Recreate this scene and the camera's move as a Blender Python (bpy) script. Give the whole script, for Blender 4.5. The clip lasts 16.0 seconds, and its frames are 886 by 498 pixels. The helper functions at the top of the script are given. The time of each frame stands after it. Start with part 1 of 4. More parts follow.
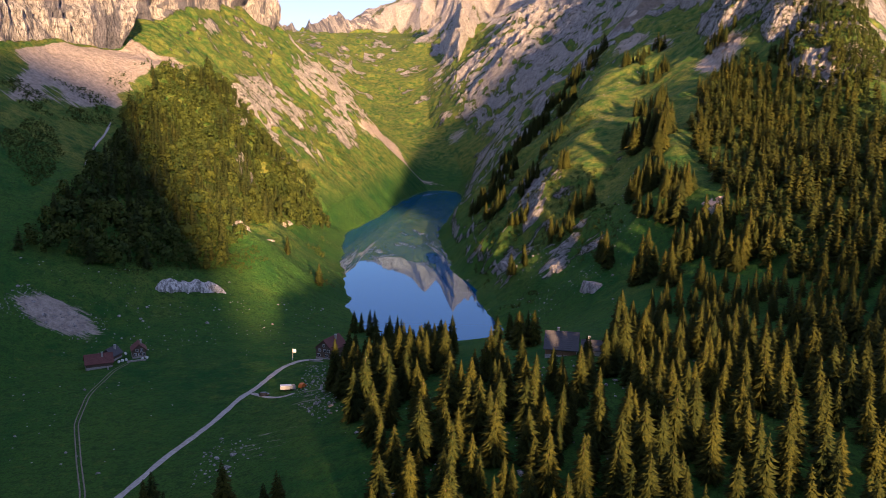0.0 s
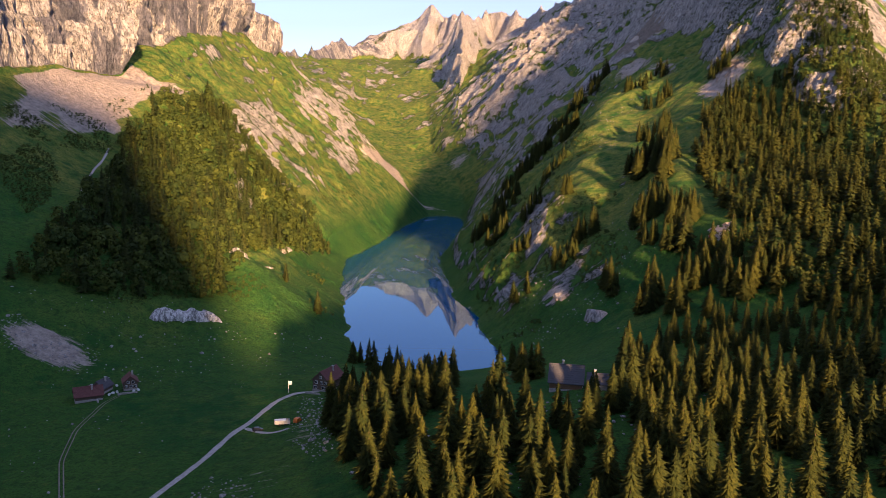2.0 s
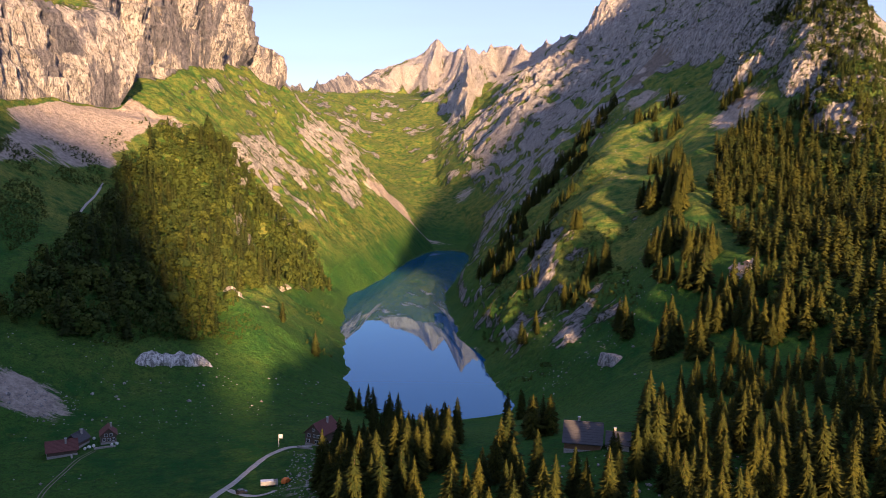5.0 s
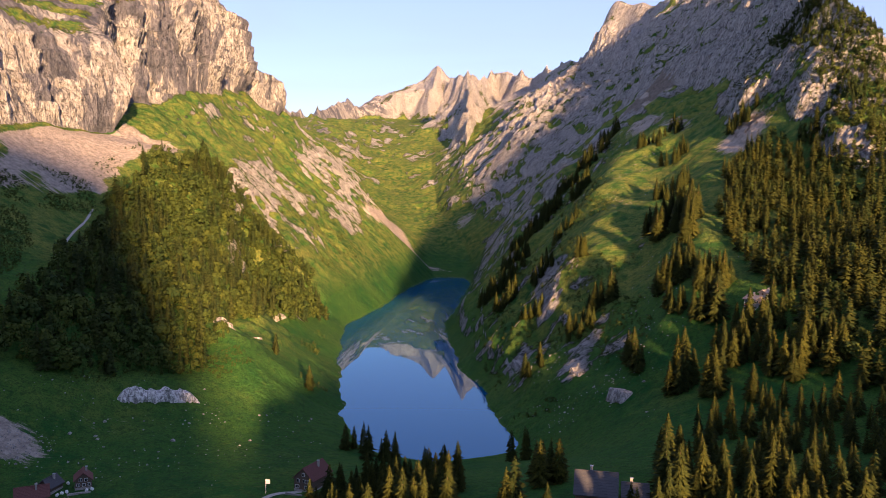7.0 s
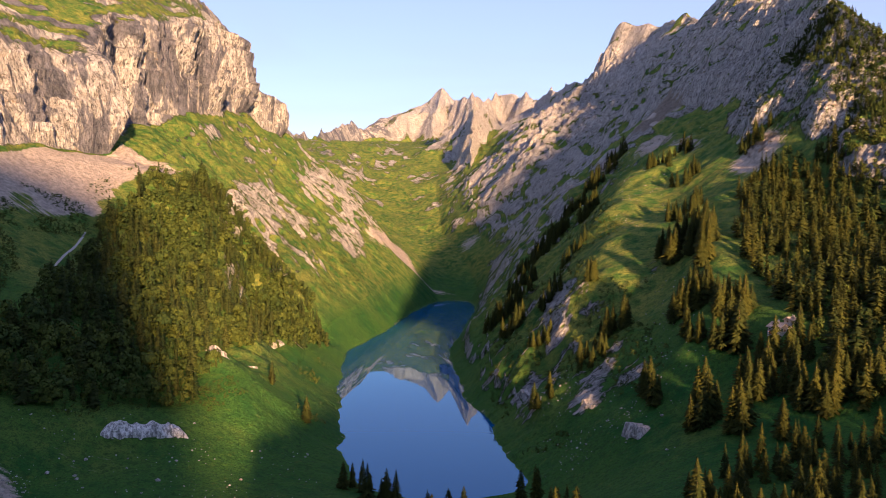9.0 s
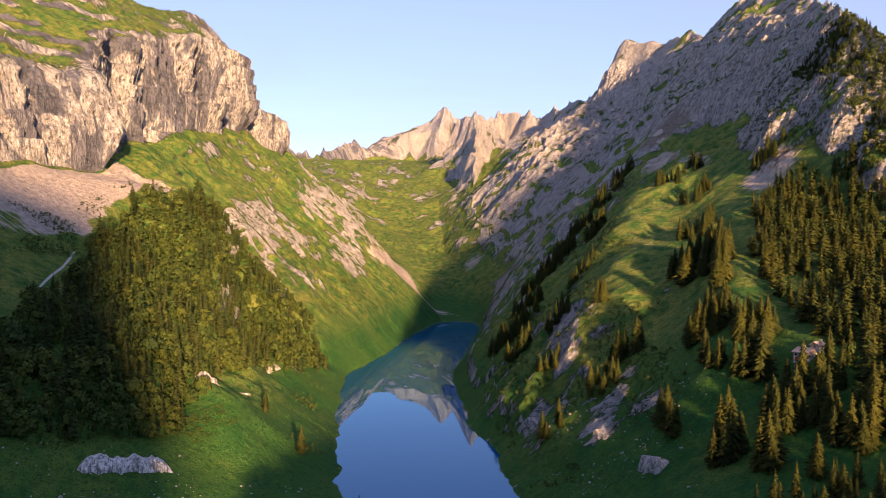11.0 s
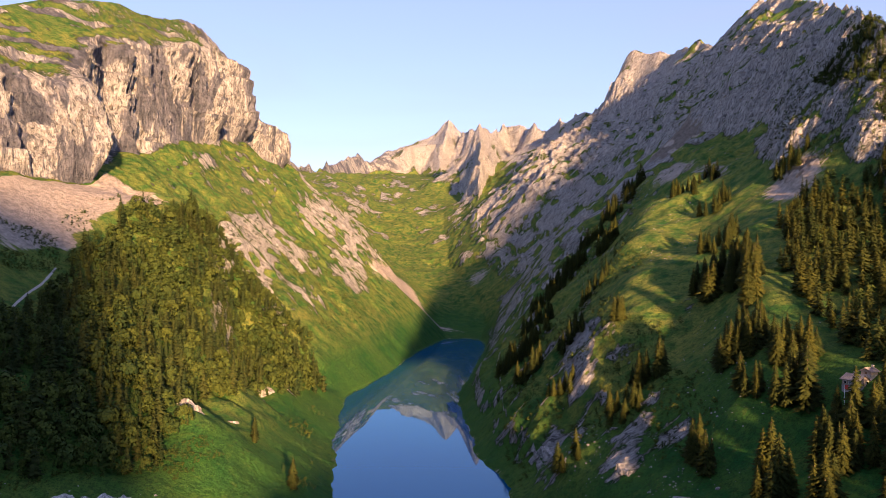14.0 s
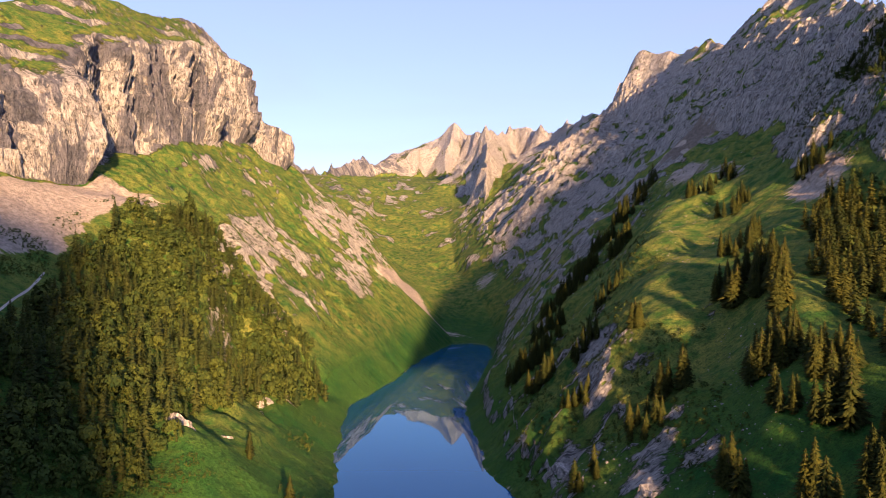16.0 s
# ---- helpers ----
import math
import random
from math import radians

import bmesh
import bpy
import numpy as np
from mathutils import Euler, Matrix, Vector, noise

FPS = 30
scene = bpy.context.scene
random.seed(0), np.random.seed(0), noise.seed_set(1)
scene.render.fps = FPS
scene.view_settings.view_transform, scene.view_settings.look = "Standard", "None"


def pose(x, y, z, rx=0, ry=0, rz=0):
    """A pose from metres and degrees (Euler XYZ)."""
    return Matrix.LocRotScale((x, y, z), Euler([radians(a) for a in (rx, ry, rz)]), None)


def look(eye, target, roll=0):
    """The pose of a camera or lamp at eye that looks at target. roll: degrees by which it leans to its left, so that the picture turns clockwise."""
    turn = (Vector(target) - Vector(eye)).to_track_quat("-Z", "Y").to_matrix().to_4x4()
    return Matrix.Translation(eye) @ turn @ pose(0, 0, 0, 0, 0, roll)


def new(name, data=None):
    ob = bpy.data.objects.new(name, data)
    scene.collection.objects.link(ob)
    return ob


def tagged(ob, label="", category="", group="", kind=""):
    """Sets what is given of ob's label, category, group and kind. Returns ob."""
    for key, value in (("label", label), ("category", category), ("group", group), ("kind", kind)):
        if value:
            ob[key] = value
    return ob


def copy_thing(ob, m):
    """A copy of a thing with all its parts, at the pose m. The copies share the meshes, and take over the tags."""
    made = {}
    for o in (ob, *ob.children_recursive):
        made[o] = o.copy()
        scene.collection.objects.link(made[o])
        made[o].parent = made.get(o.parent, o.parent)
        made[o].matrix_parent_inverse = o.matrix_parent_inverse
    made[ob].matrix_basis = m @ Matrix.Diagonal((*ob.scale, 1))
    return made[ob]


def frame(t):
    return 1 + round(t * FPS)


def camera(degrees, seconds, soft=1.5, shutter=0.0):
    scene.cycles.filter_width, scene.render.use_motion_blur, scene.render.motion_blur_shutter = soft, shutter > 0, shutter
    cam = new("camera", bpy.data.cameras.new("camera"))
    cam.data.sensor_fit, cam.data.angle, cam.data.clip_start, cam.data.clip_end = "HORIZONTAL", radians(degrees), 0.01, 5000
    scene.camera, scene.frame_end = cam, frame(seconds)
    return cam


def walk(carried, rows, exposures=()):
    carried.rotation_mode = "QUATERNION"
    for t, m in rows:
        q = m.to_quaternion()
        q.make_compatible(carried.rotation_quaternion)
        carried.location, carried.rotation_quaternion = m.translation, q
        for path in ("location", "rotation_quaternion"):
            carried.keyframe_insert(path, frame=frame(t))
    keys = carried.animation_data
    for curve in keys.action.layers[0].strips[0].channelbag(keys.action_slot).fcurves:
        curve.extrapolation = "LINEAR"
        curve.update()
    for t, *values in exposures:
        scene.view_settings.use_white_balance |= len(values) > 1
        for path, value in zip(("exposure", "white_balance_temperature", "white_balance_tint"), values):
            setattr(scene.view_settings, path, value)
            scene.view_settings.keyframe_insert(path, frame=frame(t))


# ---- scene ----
cam = camera(57.0, 16.0, soft=0.7)
PATH = [
    (0.0, (0.01, 5.00, 139.42), (0.027, 6.973, 139.094), 1.20),
    (0.5, (0.26, 7.34, 139.40), (0.269, 9.315, 139.090), 1.10),
    (1.0, (0.51, 9.86, 139.41), (0.521, 11.840, 139.110), 1.10),
    (1.5, (0.76, 12.73, 139.44), (0.765, 14.711, 139.157), 1.10),
    (2.0, (0.99, 16.07, 139.50), (1.000, 18.050, 139.234), 1.10),
    (2.5, (1.24, 19.86, 139.56), (1.243, 21.847, 139.303), 1.10),
    (3.0, (1.49, 24.10, 139.60), (1.492, 26.088, 139.355), 1.10),
    (3.5, (1.72, 28.79, 139.62), (1.717, 30.775, 139.401), 1.00),
    (4.0, (1.93, 33.90, 139.63), (1.927, 35.893, 139.419), 1.00),
    (6.5, (2.71, 61.76, 139.57), (2.698, 63.753, 139.433), 0.90),
    (7.0, (2.79, 67.64, 139.56), (2.781, 69.637, 139.436), 0.90),
    (7.5, (2.81, 73.79, 139.52), (2.795, 75.791, 139.414), 0.90),
    (8.0, (2.80, 80.15, 139.48), (2.781, 82.147, 139.384), 0.90),
    (8.5, (2.82, 86.68, 139.45), (2.798, 88.676, 139.373), 0.90),
    (9.0, (2.86, 93.31, 139.43), (2.839, 95.314, 139.360), 0.80),
    (11.5, (2.97, 126.77, 139.12), (2.938, 128.767, 139.106), 0.70),
    (12.0, (2.91, 133.46, 139.09), (2.875, 135.464, 139.082), 0.70),
    (12.5, (2.80, 140.24, 139.07), (2.762, 142.238, 139.071), 0.70),
    (13.0, (2.58, 147.15, 139.06), (2.538, 149.155, 139.066), 0.70),
    (13.5, (2.23, 154.26, 139.04), (2.191, 156.262, 139.050), 0.60),
    (14.0, (1.79, 161.57, 139.02), (1.750, 163.574, 139.032), 0.60),
    (14.5, (1.36, 169.08, 139.02), (1.315, 171.075, 139.032), 0.60),
    (15.0, (0.97, 176.66, 139.03), (0.926, 178.657, 139.049), 0.60),
    (15.5, (0.61, 184.25, 139.03), (0.557, 186.251, 139.052), 0.60),
    (16.0, (0.24, 191.86, 139.02), (0.186, 193.859, 139.040), 0.50),
]
walk(cam, [(t, look(eye, aim, roll)) for t, eye, aim, roll in PATH], exposures=[(0, 1.16, 5800, 19), (16, 1.16, 5800, 19)])

# ---- daylight: early sun behind and to the right of the flight ----
SUN_EL, SUN_AZ = 7.5, 16.5
to_sun = Vector((math.sin(radians(SUN_AZ)) * math.cos(radians(SUN_EL)), -math.cos(radians(SUN_AZ)) * math.cos(radians(SUN_EL)), math.sin(radians(SUN_EL))))
world = bpy.data.worlds.new("sky")
scene.world = world
world.use_nodes = True
wn, wl = world.node_tree.nodes, world.node_tree.links
sky = wn.new("ShaderNodeTexSky")
sky.sky_type, sky.sun_disc = "NISHITA", False
sky.sun_elevation = radians(SUN_EL)
sky.sun_rotation = math.atan2(to_sun.x, to_sun.y)
sky.altitude, sky.air_density, sky.dust_density, sky.ozone_density = 1500, 1.0, 0.12, 1.7
wn["Background"].inputs["Strength"].default_value = 0.125
# thin high cirrus
coord, stretch, wisp, veil, cloud = (wn.new(k) for k in ("ShaderNodeTexCoord", "ShaderNodeMapping", "ShaderNodeTexNoise", "ShaderNodeMapRange", "ShaderNodeMix"))
stretch.inputs["Scale"].default_value = (2.0, 2.0, 9.0)
wisp.inputs["Scale"].default_value, wisp.inputs["Detail"].default_value, wisp.inputs["Distortion"].default_value = 1.3, 6, 0.6
veil.inputs["From Min"].default_value, veil.inputs["From Max"].default_value, veil.inputs["To Min"].default_value, veil.inputs["To Max"].default_value = 0.46, 0.85, 0.45, 0.66
cloud.data_type = "RGBA"
cloud.inputs[7].default_value = (1.85, 2.3, 2.95, 1)
wl.new(coord.outputs["Generated"], stretch.inputs["Vector"])
wl.new(stretch.outputs["Vector"], wisp.inputs["Vector"])
wl.new(wisp.outputs["Fac"], veil.inputs["Value"])
wl.new(veil.outputs["Result"], cloud.inputs[0])
wl.new(sky.outputs["Color"], cloud.inputs[6])
tone = wn.new("ShaderNodeMix")
tone.data_type, tone.blend_type = "RGBA", "MULTIPLY"
tone.inputs[0].default_value, tone.inputs[7].default_value = 1.0, (1.19, 0.995, 1.06, 1)
wl.new(cloud.outputs[2], tone.inputs[6])
wl.new(tone.outputs[2], wn["Background"].inputs["Color"])
sun = new("sun", bpy.data.lights.new("sun", "SUN"))
sun.data.energy, sun.data.angle, sun.data.color = 8.2, radians(2.4), (1.0, 0.58, 0.245)
sun.matrix_world = look(to_sun * 1000, (0, 0, 0))


# ---- materials ----
class Nodes:
    """A small builder of node materials."""

    def __init__(self, name, rough=0.9, spec=0.2):
        self.mat = bpy.data.materials.new(name)
        self.mat.use_nodes = True
        self.t = self.mat.node_tree
        self.bsdf = self.t.nodes["Principled BSDF"]
        self.bsdf.inputs["Roughness"].default_value = rough
        self.bsdf.inputs["Specular IOR Level"].default_value = spec
        self.pos = self.t.nodes.new("ShaderNodeNewGeometry").outputs["Position"]

    def put(self, socket, v):
        if isinstance(v, bpy.types.NodeSocket):
            self.t.links.new(v, socket)
        elif isinstance(v, (tuple, list)) and socket.type == "RGBA":
            socket.default_value = (*v[:3], 1)
        else:
            socket.default_value = v

    def noise(self, scale, detail=4, rough=0.6, stretch=(1, 1, 1), distort=0.0):
        m = self.t.nodes.new("ShaderNodeMapping")
        self.put(m.inputs["Vector"], self.pos)
        m.inputs["Scale"].default_value = stretch
        n = self.t.nodes.new("ShaderNodeTexNoise")
        self.put(n.inputs["Vector"], m.outputs["Vector"])
        for k, v in (("Scale", scale), ("Detail", detail), ("Roughness", rough), ("Distortion", distort)):
            n.inputs[k].default_value = v
        return n.outputs["Fac"]

    def ramp(self, fac, lo, hi):
        n = self.t.nodes.new("ShaderNodeMapRange")
        n.interpolation_type = "SMOOTHSTEP"
        self.put(n.inputs["Value"], fac)
        n.inputs["From Min"].default_value, n.inputs["From Max"].default_value = lo, hi
        return n.outputs["Result"]

    def mix(self, fac, a, b, blend="MIX"):
        n = self.t.nodes.new("ShaderNodeMix")
        n.data_type, n.blend_type = "RGBA", blend
        for k, v in ((0, fac), (6, a), (7, b)):
            self.put(n.inputs[k], v)
        return n.outputs[2]

    def math(self, op, a, b=0.0):
        n = self.t.nodes.new("ShaderNodeMath")
        n.operation = op
        self.put(n.inputs[0], a)
        self.put(n.inputs[1], b)
        return n.outputs[0]

    def attribute(self, name):
        n = self.t.nodes.new("ShaderNodeAttribute")
        n.attribute_name = name
        s = self.t.nodes.new("ShaderNodeSeparateColor")
        self.t.links.new(n.outputs["Color"], s.inputs["Color"])
        return s.outputs

    def rand(self):
        return self.t.nodes.new("ShaderNodeObjectInfo").outputs["Random"]

    def island(self):
        return self.t.nodes.new("ShaderNodeNewGeometry").outputs["Random Per Island"]

    def bump(self, height, strength, distance):
        n = self.t.nodes.new("ShaderNodeBump")
        self.put(n.inputs["Height"], height)
        n.inputs["Strength"].default_value, n.inputs["Distance"].default_value = strength, distance
        self.t.links.new(n.outputs["Normal"], self.bsdf.inputs["Normal"])

    def base(self, colour):
        self.put(self.bsdf.inputs["Base Color"], colour)
        return self.mat


def ground_material():
    """Meadow, limestone, scree and path, told apart by the masks of the ground sheet."""
    m = Nodes("ground", 0.95, 0.1)
    zone = m.attribute("zone")
    rock, scree, dry = zone["Red"], zone["Green"], zone["Blue"]
    fine, mid, wide = m.noise(0.9, 5), m.noise(0.09, 6), m.noise(0.012, 4)
    grass = m.mix(m.ramp(mid, 0.35, 0.65), (0.014, 0.092, 0.018), (0.046, 0.128, 0.020))
    grass = m.mix(m.ramp(wide, 0.35, 0.65), grass, (0.058, 0.138, 0.022))
    grass = m.mix(m.math("MULTIPLY", dry, m.ramp(mid, 0.3, 0.7)), grass, (0.250, 0.248, 0.050))
    grass = m.mix(m.math("MULTIPLY", m.ramp(fine, 0.48, 0.66), 0.75), grass, (0.020, 0.058, 0.014))
    tuft = m.noise(0.3, 5, 0.7)
    grass = m.mix(m.math("MULTIPLY", m.ramp(tuft, 0.5, 0.62), 0.6), grass, (0.018, 0.056, 0.014))
    grass = m.mix(m.math("MULTIPLY", m.ramp(m.noise(0.21, 5, 0.7), 0.55, 0.68), 0.28), grass, (0.17, 0.185, 0.03))
    grass = m.mix(m.math("MULTIPLY", m.ramp(m.noise(1.7, 3, 0.6), 0.52, 0.64), 0.5), grass, (0.020, 0.058, 0.014))
    strata = m.noise(0.05, 8, 0.65, (1, 1, 5), 1.2)
    flute = m.noise(0.07, 8, 0.7, (1, 1, 0.2), 0.6)
    streak = m.noise(0.22, 7, 0.7, (1, 1, 0.13), 0.3)
    stone = m.mix(m.ramp(flute, 0.36, 0.66), (0.42, 0.41, 0.40), (0.70, 0.675, 0.635))
    stone = m.mix(m.ramp(strata, 0.52, 0.7), stone, (0.34, 0.26, 0.19))
    stone = m.mix(m.math("MULTIPLY", m.ramp(streak, 0.54, 0.68), 0.75), stone, (0.11, 0.105, 0.10))
    stone = m.mix(m.math("MULTIPLY", m.ramp(m.noise(0.5, 6, 0.7, (1, 1, 2.5)), 0.57, 0.7), 0.6), stone, (0.09, 0.085, 0.08))
    stone = m.mix(m.math("MULTIPLY", m.ramp(m.noise(0.34, 7, 0.75, (1, 1, 0.45), 0.8), 0.53, 0.6), 0.55), stone, (0.12, 0.115, 0.115))
    crack = m.math("ABSOLUTE", m.math("SUBTRACT", m.noise(0.11, 6, 0.62, (1, 1, 0.4), 0.5), 0.5))
    joint = m.math("ABSOLUTE", m.math("SUBTRACT", m.noise(0.06, 6, 0.65, (0.5, 0.5, 2.4), 0.4), 0.5))
    seam = m.math("MINIMUM", m.ramp(crack, 0.002, 0.009), m.ramp(joint, 0.002, 0.008))
    stone = m.mix(m.math("MULTIPLY", m.math("SUBTRACT", 1.0, seam), 0.42), stone, (0.10, 0.095, 0.09))
    stone = m.mix(m.math("MULTIPLY", m.ramp(m.noise(0.9, 5, 0.7), 0.55, 0.7), 0.5), stone, (0.54, 0.51, 0.47))
    slab = m.noise(0.4, 5, 0.72, (0.24, 1, 0.24), 0.4)
    stone = m.mix(m.math("MULTIPLY", m.ramp(slab, 0.5, 0.57), 0.8), stone, (0.76, 0.74, 0.72))
    groove = m.noise(0.55, 4, 0.72, (0.26, 1, 0.26), 0.5)
    stone = m.mix(m.math("MULTIPLY", m.ramp(groove, 0.54, 0.585), 0.78), stone, (0.085, 0.085, 0.09))
    # shade of the western cliff's recesses, painted as upright grey-blue zones
    side = m.t.nodes.new("ShaderNodeSeparateXYZ")
    m.put(side.inputs[0], m.pos)
    west = m.ramp(m.math("MULTIPLY", side.outputs["X"], -1.0), 250, 330)
    zone_ = m.ramp(m.noise(0.017, 6, 0.6, (1, 1, 0.42), 0.9), 0.505, 0.545)
    narrow = m.ramp(m.noise(0.06, 5, 0.6, (1, 1, 0.16), 0.5), 0.57, 0.62)
    cliff_shade = m.math("MULTIPLY", m.math("MAXIMUM", zone_, narrow), m.math("MULTIPLY", west, 0.86))
    stone = m.mix(cliff_shade, stone, m.mix(m.ramp(flute, 0.4, 0.6), (0.075, 0.085, 0.120), (0.20, 0.205, 0.255)))
    gravel = m.mix(m.ramp(m.noise(0.25, 8, 0.75), 0.35, 0.65), (0.25, 0.215, 0.18), (0.46, 0.395, 0.33))
    breakup = m.math("SUBTRACT", m.noise(0.24, 8, 0.76, (0.7, 1, 0.7)), 0.5)
    rmask = m.ramp(m.math("ADD", rock, m.math("MULTIPLY", breakup, 1.5)), 0.4, 0.6)
    runs = m.math("SUBTRACT", m.noise(0.3, 4, 0.6, (0.1, 1, 0.1)), 0.5)
    smask = m.ramp(m.math("ADD", scree, m.math("ADD", m.math("MULTIPLY", breakup, 0.7), m.math("MULTIPLY", runs, 0.9))), 0.42, 0.58)
    colour = m.mix(smask, m.mix(rmask, grass, stone), gravel)
    h = m.math("ADD", m.math("MULTIPLY", m.noise(0.25, 8, 0.7), 1.0), m.math("MULTIPLY", flute, m.math("MULTIPLY", rmask, 4.0)))
    h = m.math("ADD", h, m.math("MULTIPLY", m.math("ADD", m.math("MULTIPLY", streak, 1.5), strata), m.math("MULTIPLY", rmask, 2.0)))
    h = m.math("ADD", h, m.math("MULTIPLY", m.math("SUBTRACT", slab, groove), m.math("MULTIPLY", rmask, 2.2)))
    h = m.math("ADD", h, m.math("MULTIPLY", seam, m.math("MULTIPLY", rmask, 0.7)))
    m.bump(h, 1.0, 2.8)
    return m.base(colour)


def water_material():
    """Still water: a deep blue body under a blue-tinted mirror that grows towards grazing angles."""
    m = Nodes("lake_water", 0.6, 0.0)
    m.base((0.0002, 0.056, 0.175))
    gloss, share, both = (m.t.nodes.new("ShaderNode" + k) for k in ("BsdfGlossy", "Fresnel", "MixShader"))
    # the bluer sky reflection is put into the gloss colour
    gloss.inputs["Color"].default_value, gloss.inputs["Roughness"].default_value = (0.62, 0.86, 1.0, 1), 0.015
    share.inputs["IOR"].default_value = 1.33
    ripple = m.t.nodes.new("ShaderNodeBump")
    m.put(ripple.inputs["Height"], m.noise(0.35, 3))
    ripple.inputs["Strength"].default_value, ripple.inputs["Distance"].default_value = 0.02, 0.05
    m.t.links.new(ripple.outputs["Normal"], gloss.inputs["Normal"])
    m.t.links.new(share.outputs["Fac"], both.inputs[0])
    m.t.links.new(m.bsdf.outputs["BSDF"], both.inputs[1])
    m.t.links.new(gloss.outputs["BSDF"], both.inputs[2])
    m.t.links.new(both.outputs["Shader"], m.t.nodes["Material Output"].inputs["Surface"])
    return m.mat


def needle_material(name, a, b, c):
    """Foliage whose tone differs from tree to tree, and a little from twig to twig."""
    m = Nodes(name, 0.85, 0.08)
    per_tree = m.math("FRACT", m.math("ADD", m.t.nodes.new("ShaderNodeAttribute").outputs["Fac"], m.rand()))
    m.t.nodes["Attribute"].attribute_name = "tint"
    tone = m.mix(m.math("ADD", m.math("MULTIPLY", per_tree, 0.5), m.math("MULTIPLY", m.island(), 0.4)), a, b)
    tone = m.mix(m.math("MULTIPLY", m.ramp(m.noise(0.02, 3), 0.35, 0.65), 0.45), tone, c)
    tone = m.mix(m.math("MULTIPLY", m.ramp(m.noise(1.3, 3), 0.45, 0.62), 0.7), tone, tuple(0.6 * q for q in a))
    return m.base(tone)


GROUND = ground_material()
WATER = water_material()
NEEDLES = needle_material("spruce_needles", (0.014, 0.028, 0.009), (0.084, 0.080, 0.010), (0.040, 0.047, 0.010))
LEAVES = needle_material("broad_leaves", (0.022, 0.046, 0.014), (0.112, 0.124, 0.017), (0.050, 0.076, 0.014))
DARK_NEEDLES = needle_material("dark_needles", (0.015, 0.034, 0.013), (0.074, 0.074, 0.014), (0.036, 0.050, 0.013))


# ---- helpers of this place ----
def vnoise(x, y, z=0.0, seed=0):
    """Smooth value noise from 0 to 1 on arrays."""
    flat = np.ndim(z) == 0 and float(z) == math.floor(z)
    x, y, z = np.broadcast_arrays(np.asarray(x, float), y, z)
    cell, part_ = [], []
    for a, prime in ((x, 374761393), (y, 668265263), (z, 2147483647)):
        f = np.floor(a)
        n = f.astype(np.int64).astype(np.uint32) * np.uint32(prime)
        t = a - f
        t = t * t * (3 - 2 * t)
        cell.append((n, n + np.uint32(prime)))
        part_.append((1 - t, t))
    start = np.uint32((seed * 974711) & 0xFFFFFFFF)
    out = 0
    for a in (0, 1):
        for b in (0, 1):
            ab, wab = cell[0][a] + cell[1][b] + start, part_[0][a] * part_[1][b]
            for c in (0,) if flat else (0, 1):
                h = ab + cell[2][c]
                h = (h ^ (h >> np.uint32(13))) * np.uint32(1274126177)
                h = (h ^ (h >> np.uint32(16))) & np.uint32(0xFFFF)
                out = out + (wab if flat else wab * part_[2][c]) * (h / 65535.0)
    return out


def fbm(x, y, z=0.0, octaves=4, seed=0, gain=0.5):
    total, amp, norm = 0, 1.0, 0.0
    for o in range(octaves):
        total = total + amp * (vnoise(x * 2 ** o, y * 2 ** o, np.asarray(z) * 2 ** o, seed + o) - 0.5)
        norm += amp
        amp *= gain
    return total / norm * 2


def ridged(x, y, z=0.0, octaves=4, seed=0):
    total, amp, norm = 0, 1.0, 0.0
    for o in range(octaves):
        total = total + amp * (1 - np.abs(2 * vnoise(x * 2 ** o, y * 2 ** o, np.asarray(z) * 2 ** o, seed + o) - 1))
        norm += amp
        amp *= 0.5
    return total / norm


def smooth(e0, e1, v):
    t = np.clip((v - e0) / (e1 - e0), 0, 1)
    return t * t * (3 - 2 * t)


def mesh_object(name, verts, faces, material, parent=None, shade=True, normals=None, tint=None):
    me = bpy.data.meshes.new(name)
    verts, faces = np.asarray(verts, np.float32), np.asarray(faces, np.int32)
    k = faces.shape[1]
    me.vertices.add(len(verts))
    me.vertices.foreach_set("co", verts.ravel())
    me.loops.add(faces.size)
    me.loops.foreach_set("vertex_index", faces.ravel())
    me.polygons.add(len(faces))
    me.polygons.foreach_set("loop_start", np.arange(0, faces.size, k, dtype=np.int32))
    me.polygons.foreach_set("use_smooth", np.full(len(faces), shade))
    me.update(calc_edges=True)
    if normals is not None:
        me.attributes.new("custom_normal", "FLOAT_VECTOR", "POINT").data.foreach_set("vector", np.asarray(normals, np.float32).ravel())
    if tint is not None:
        me.attributes.new("tint", "FLOAT", "POINT").data.foreach_set("value", np.asarray(tint, np.float32))
    me.materials.append(material)
    ob = new(name, me)
    ob.parent = parent
    return ob


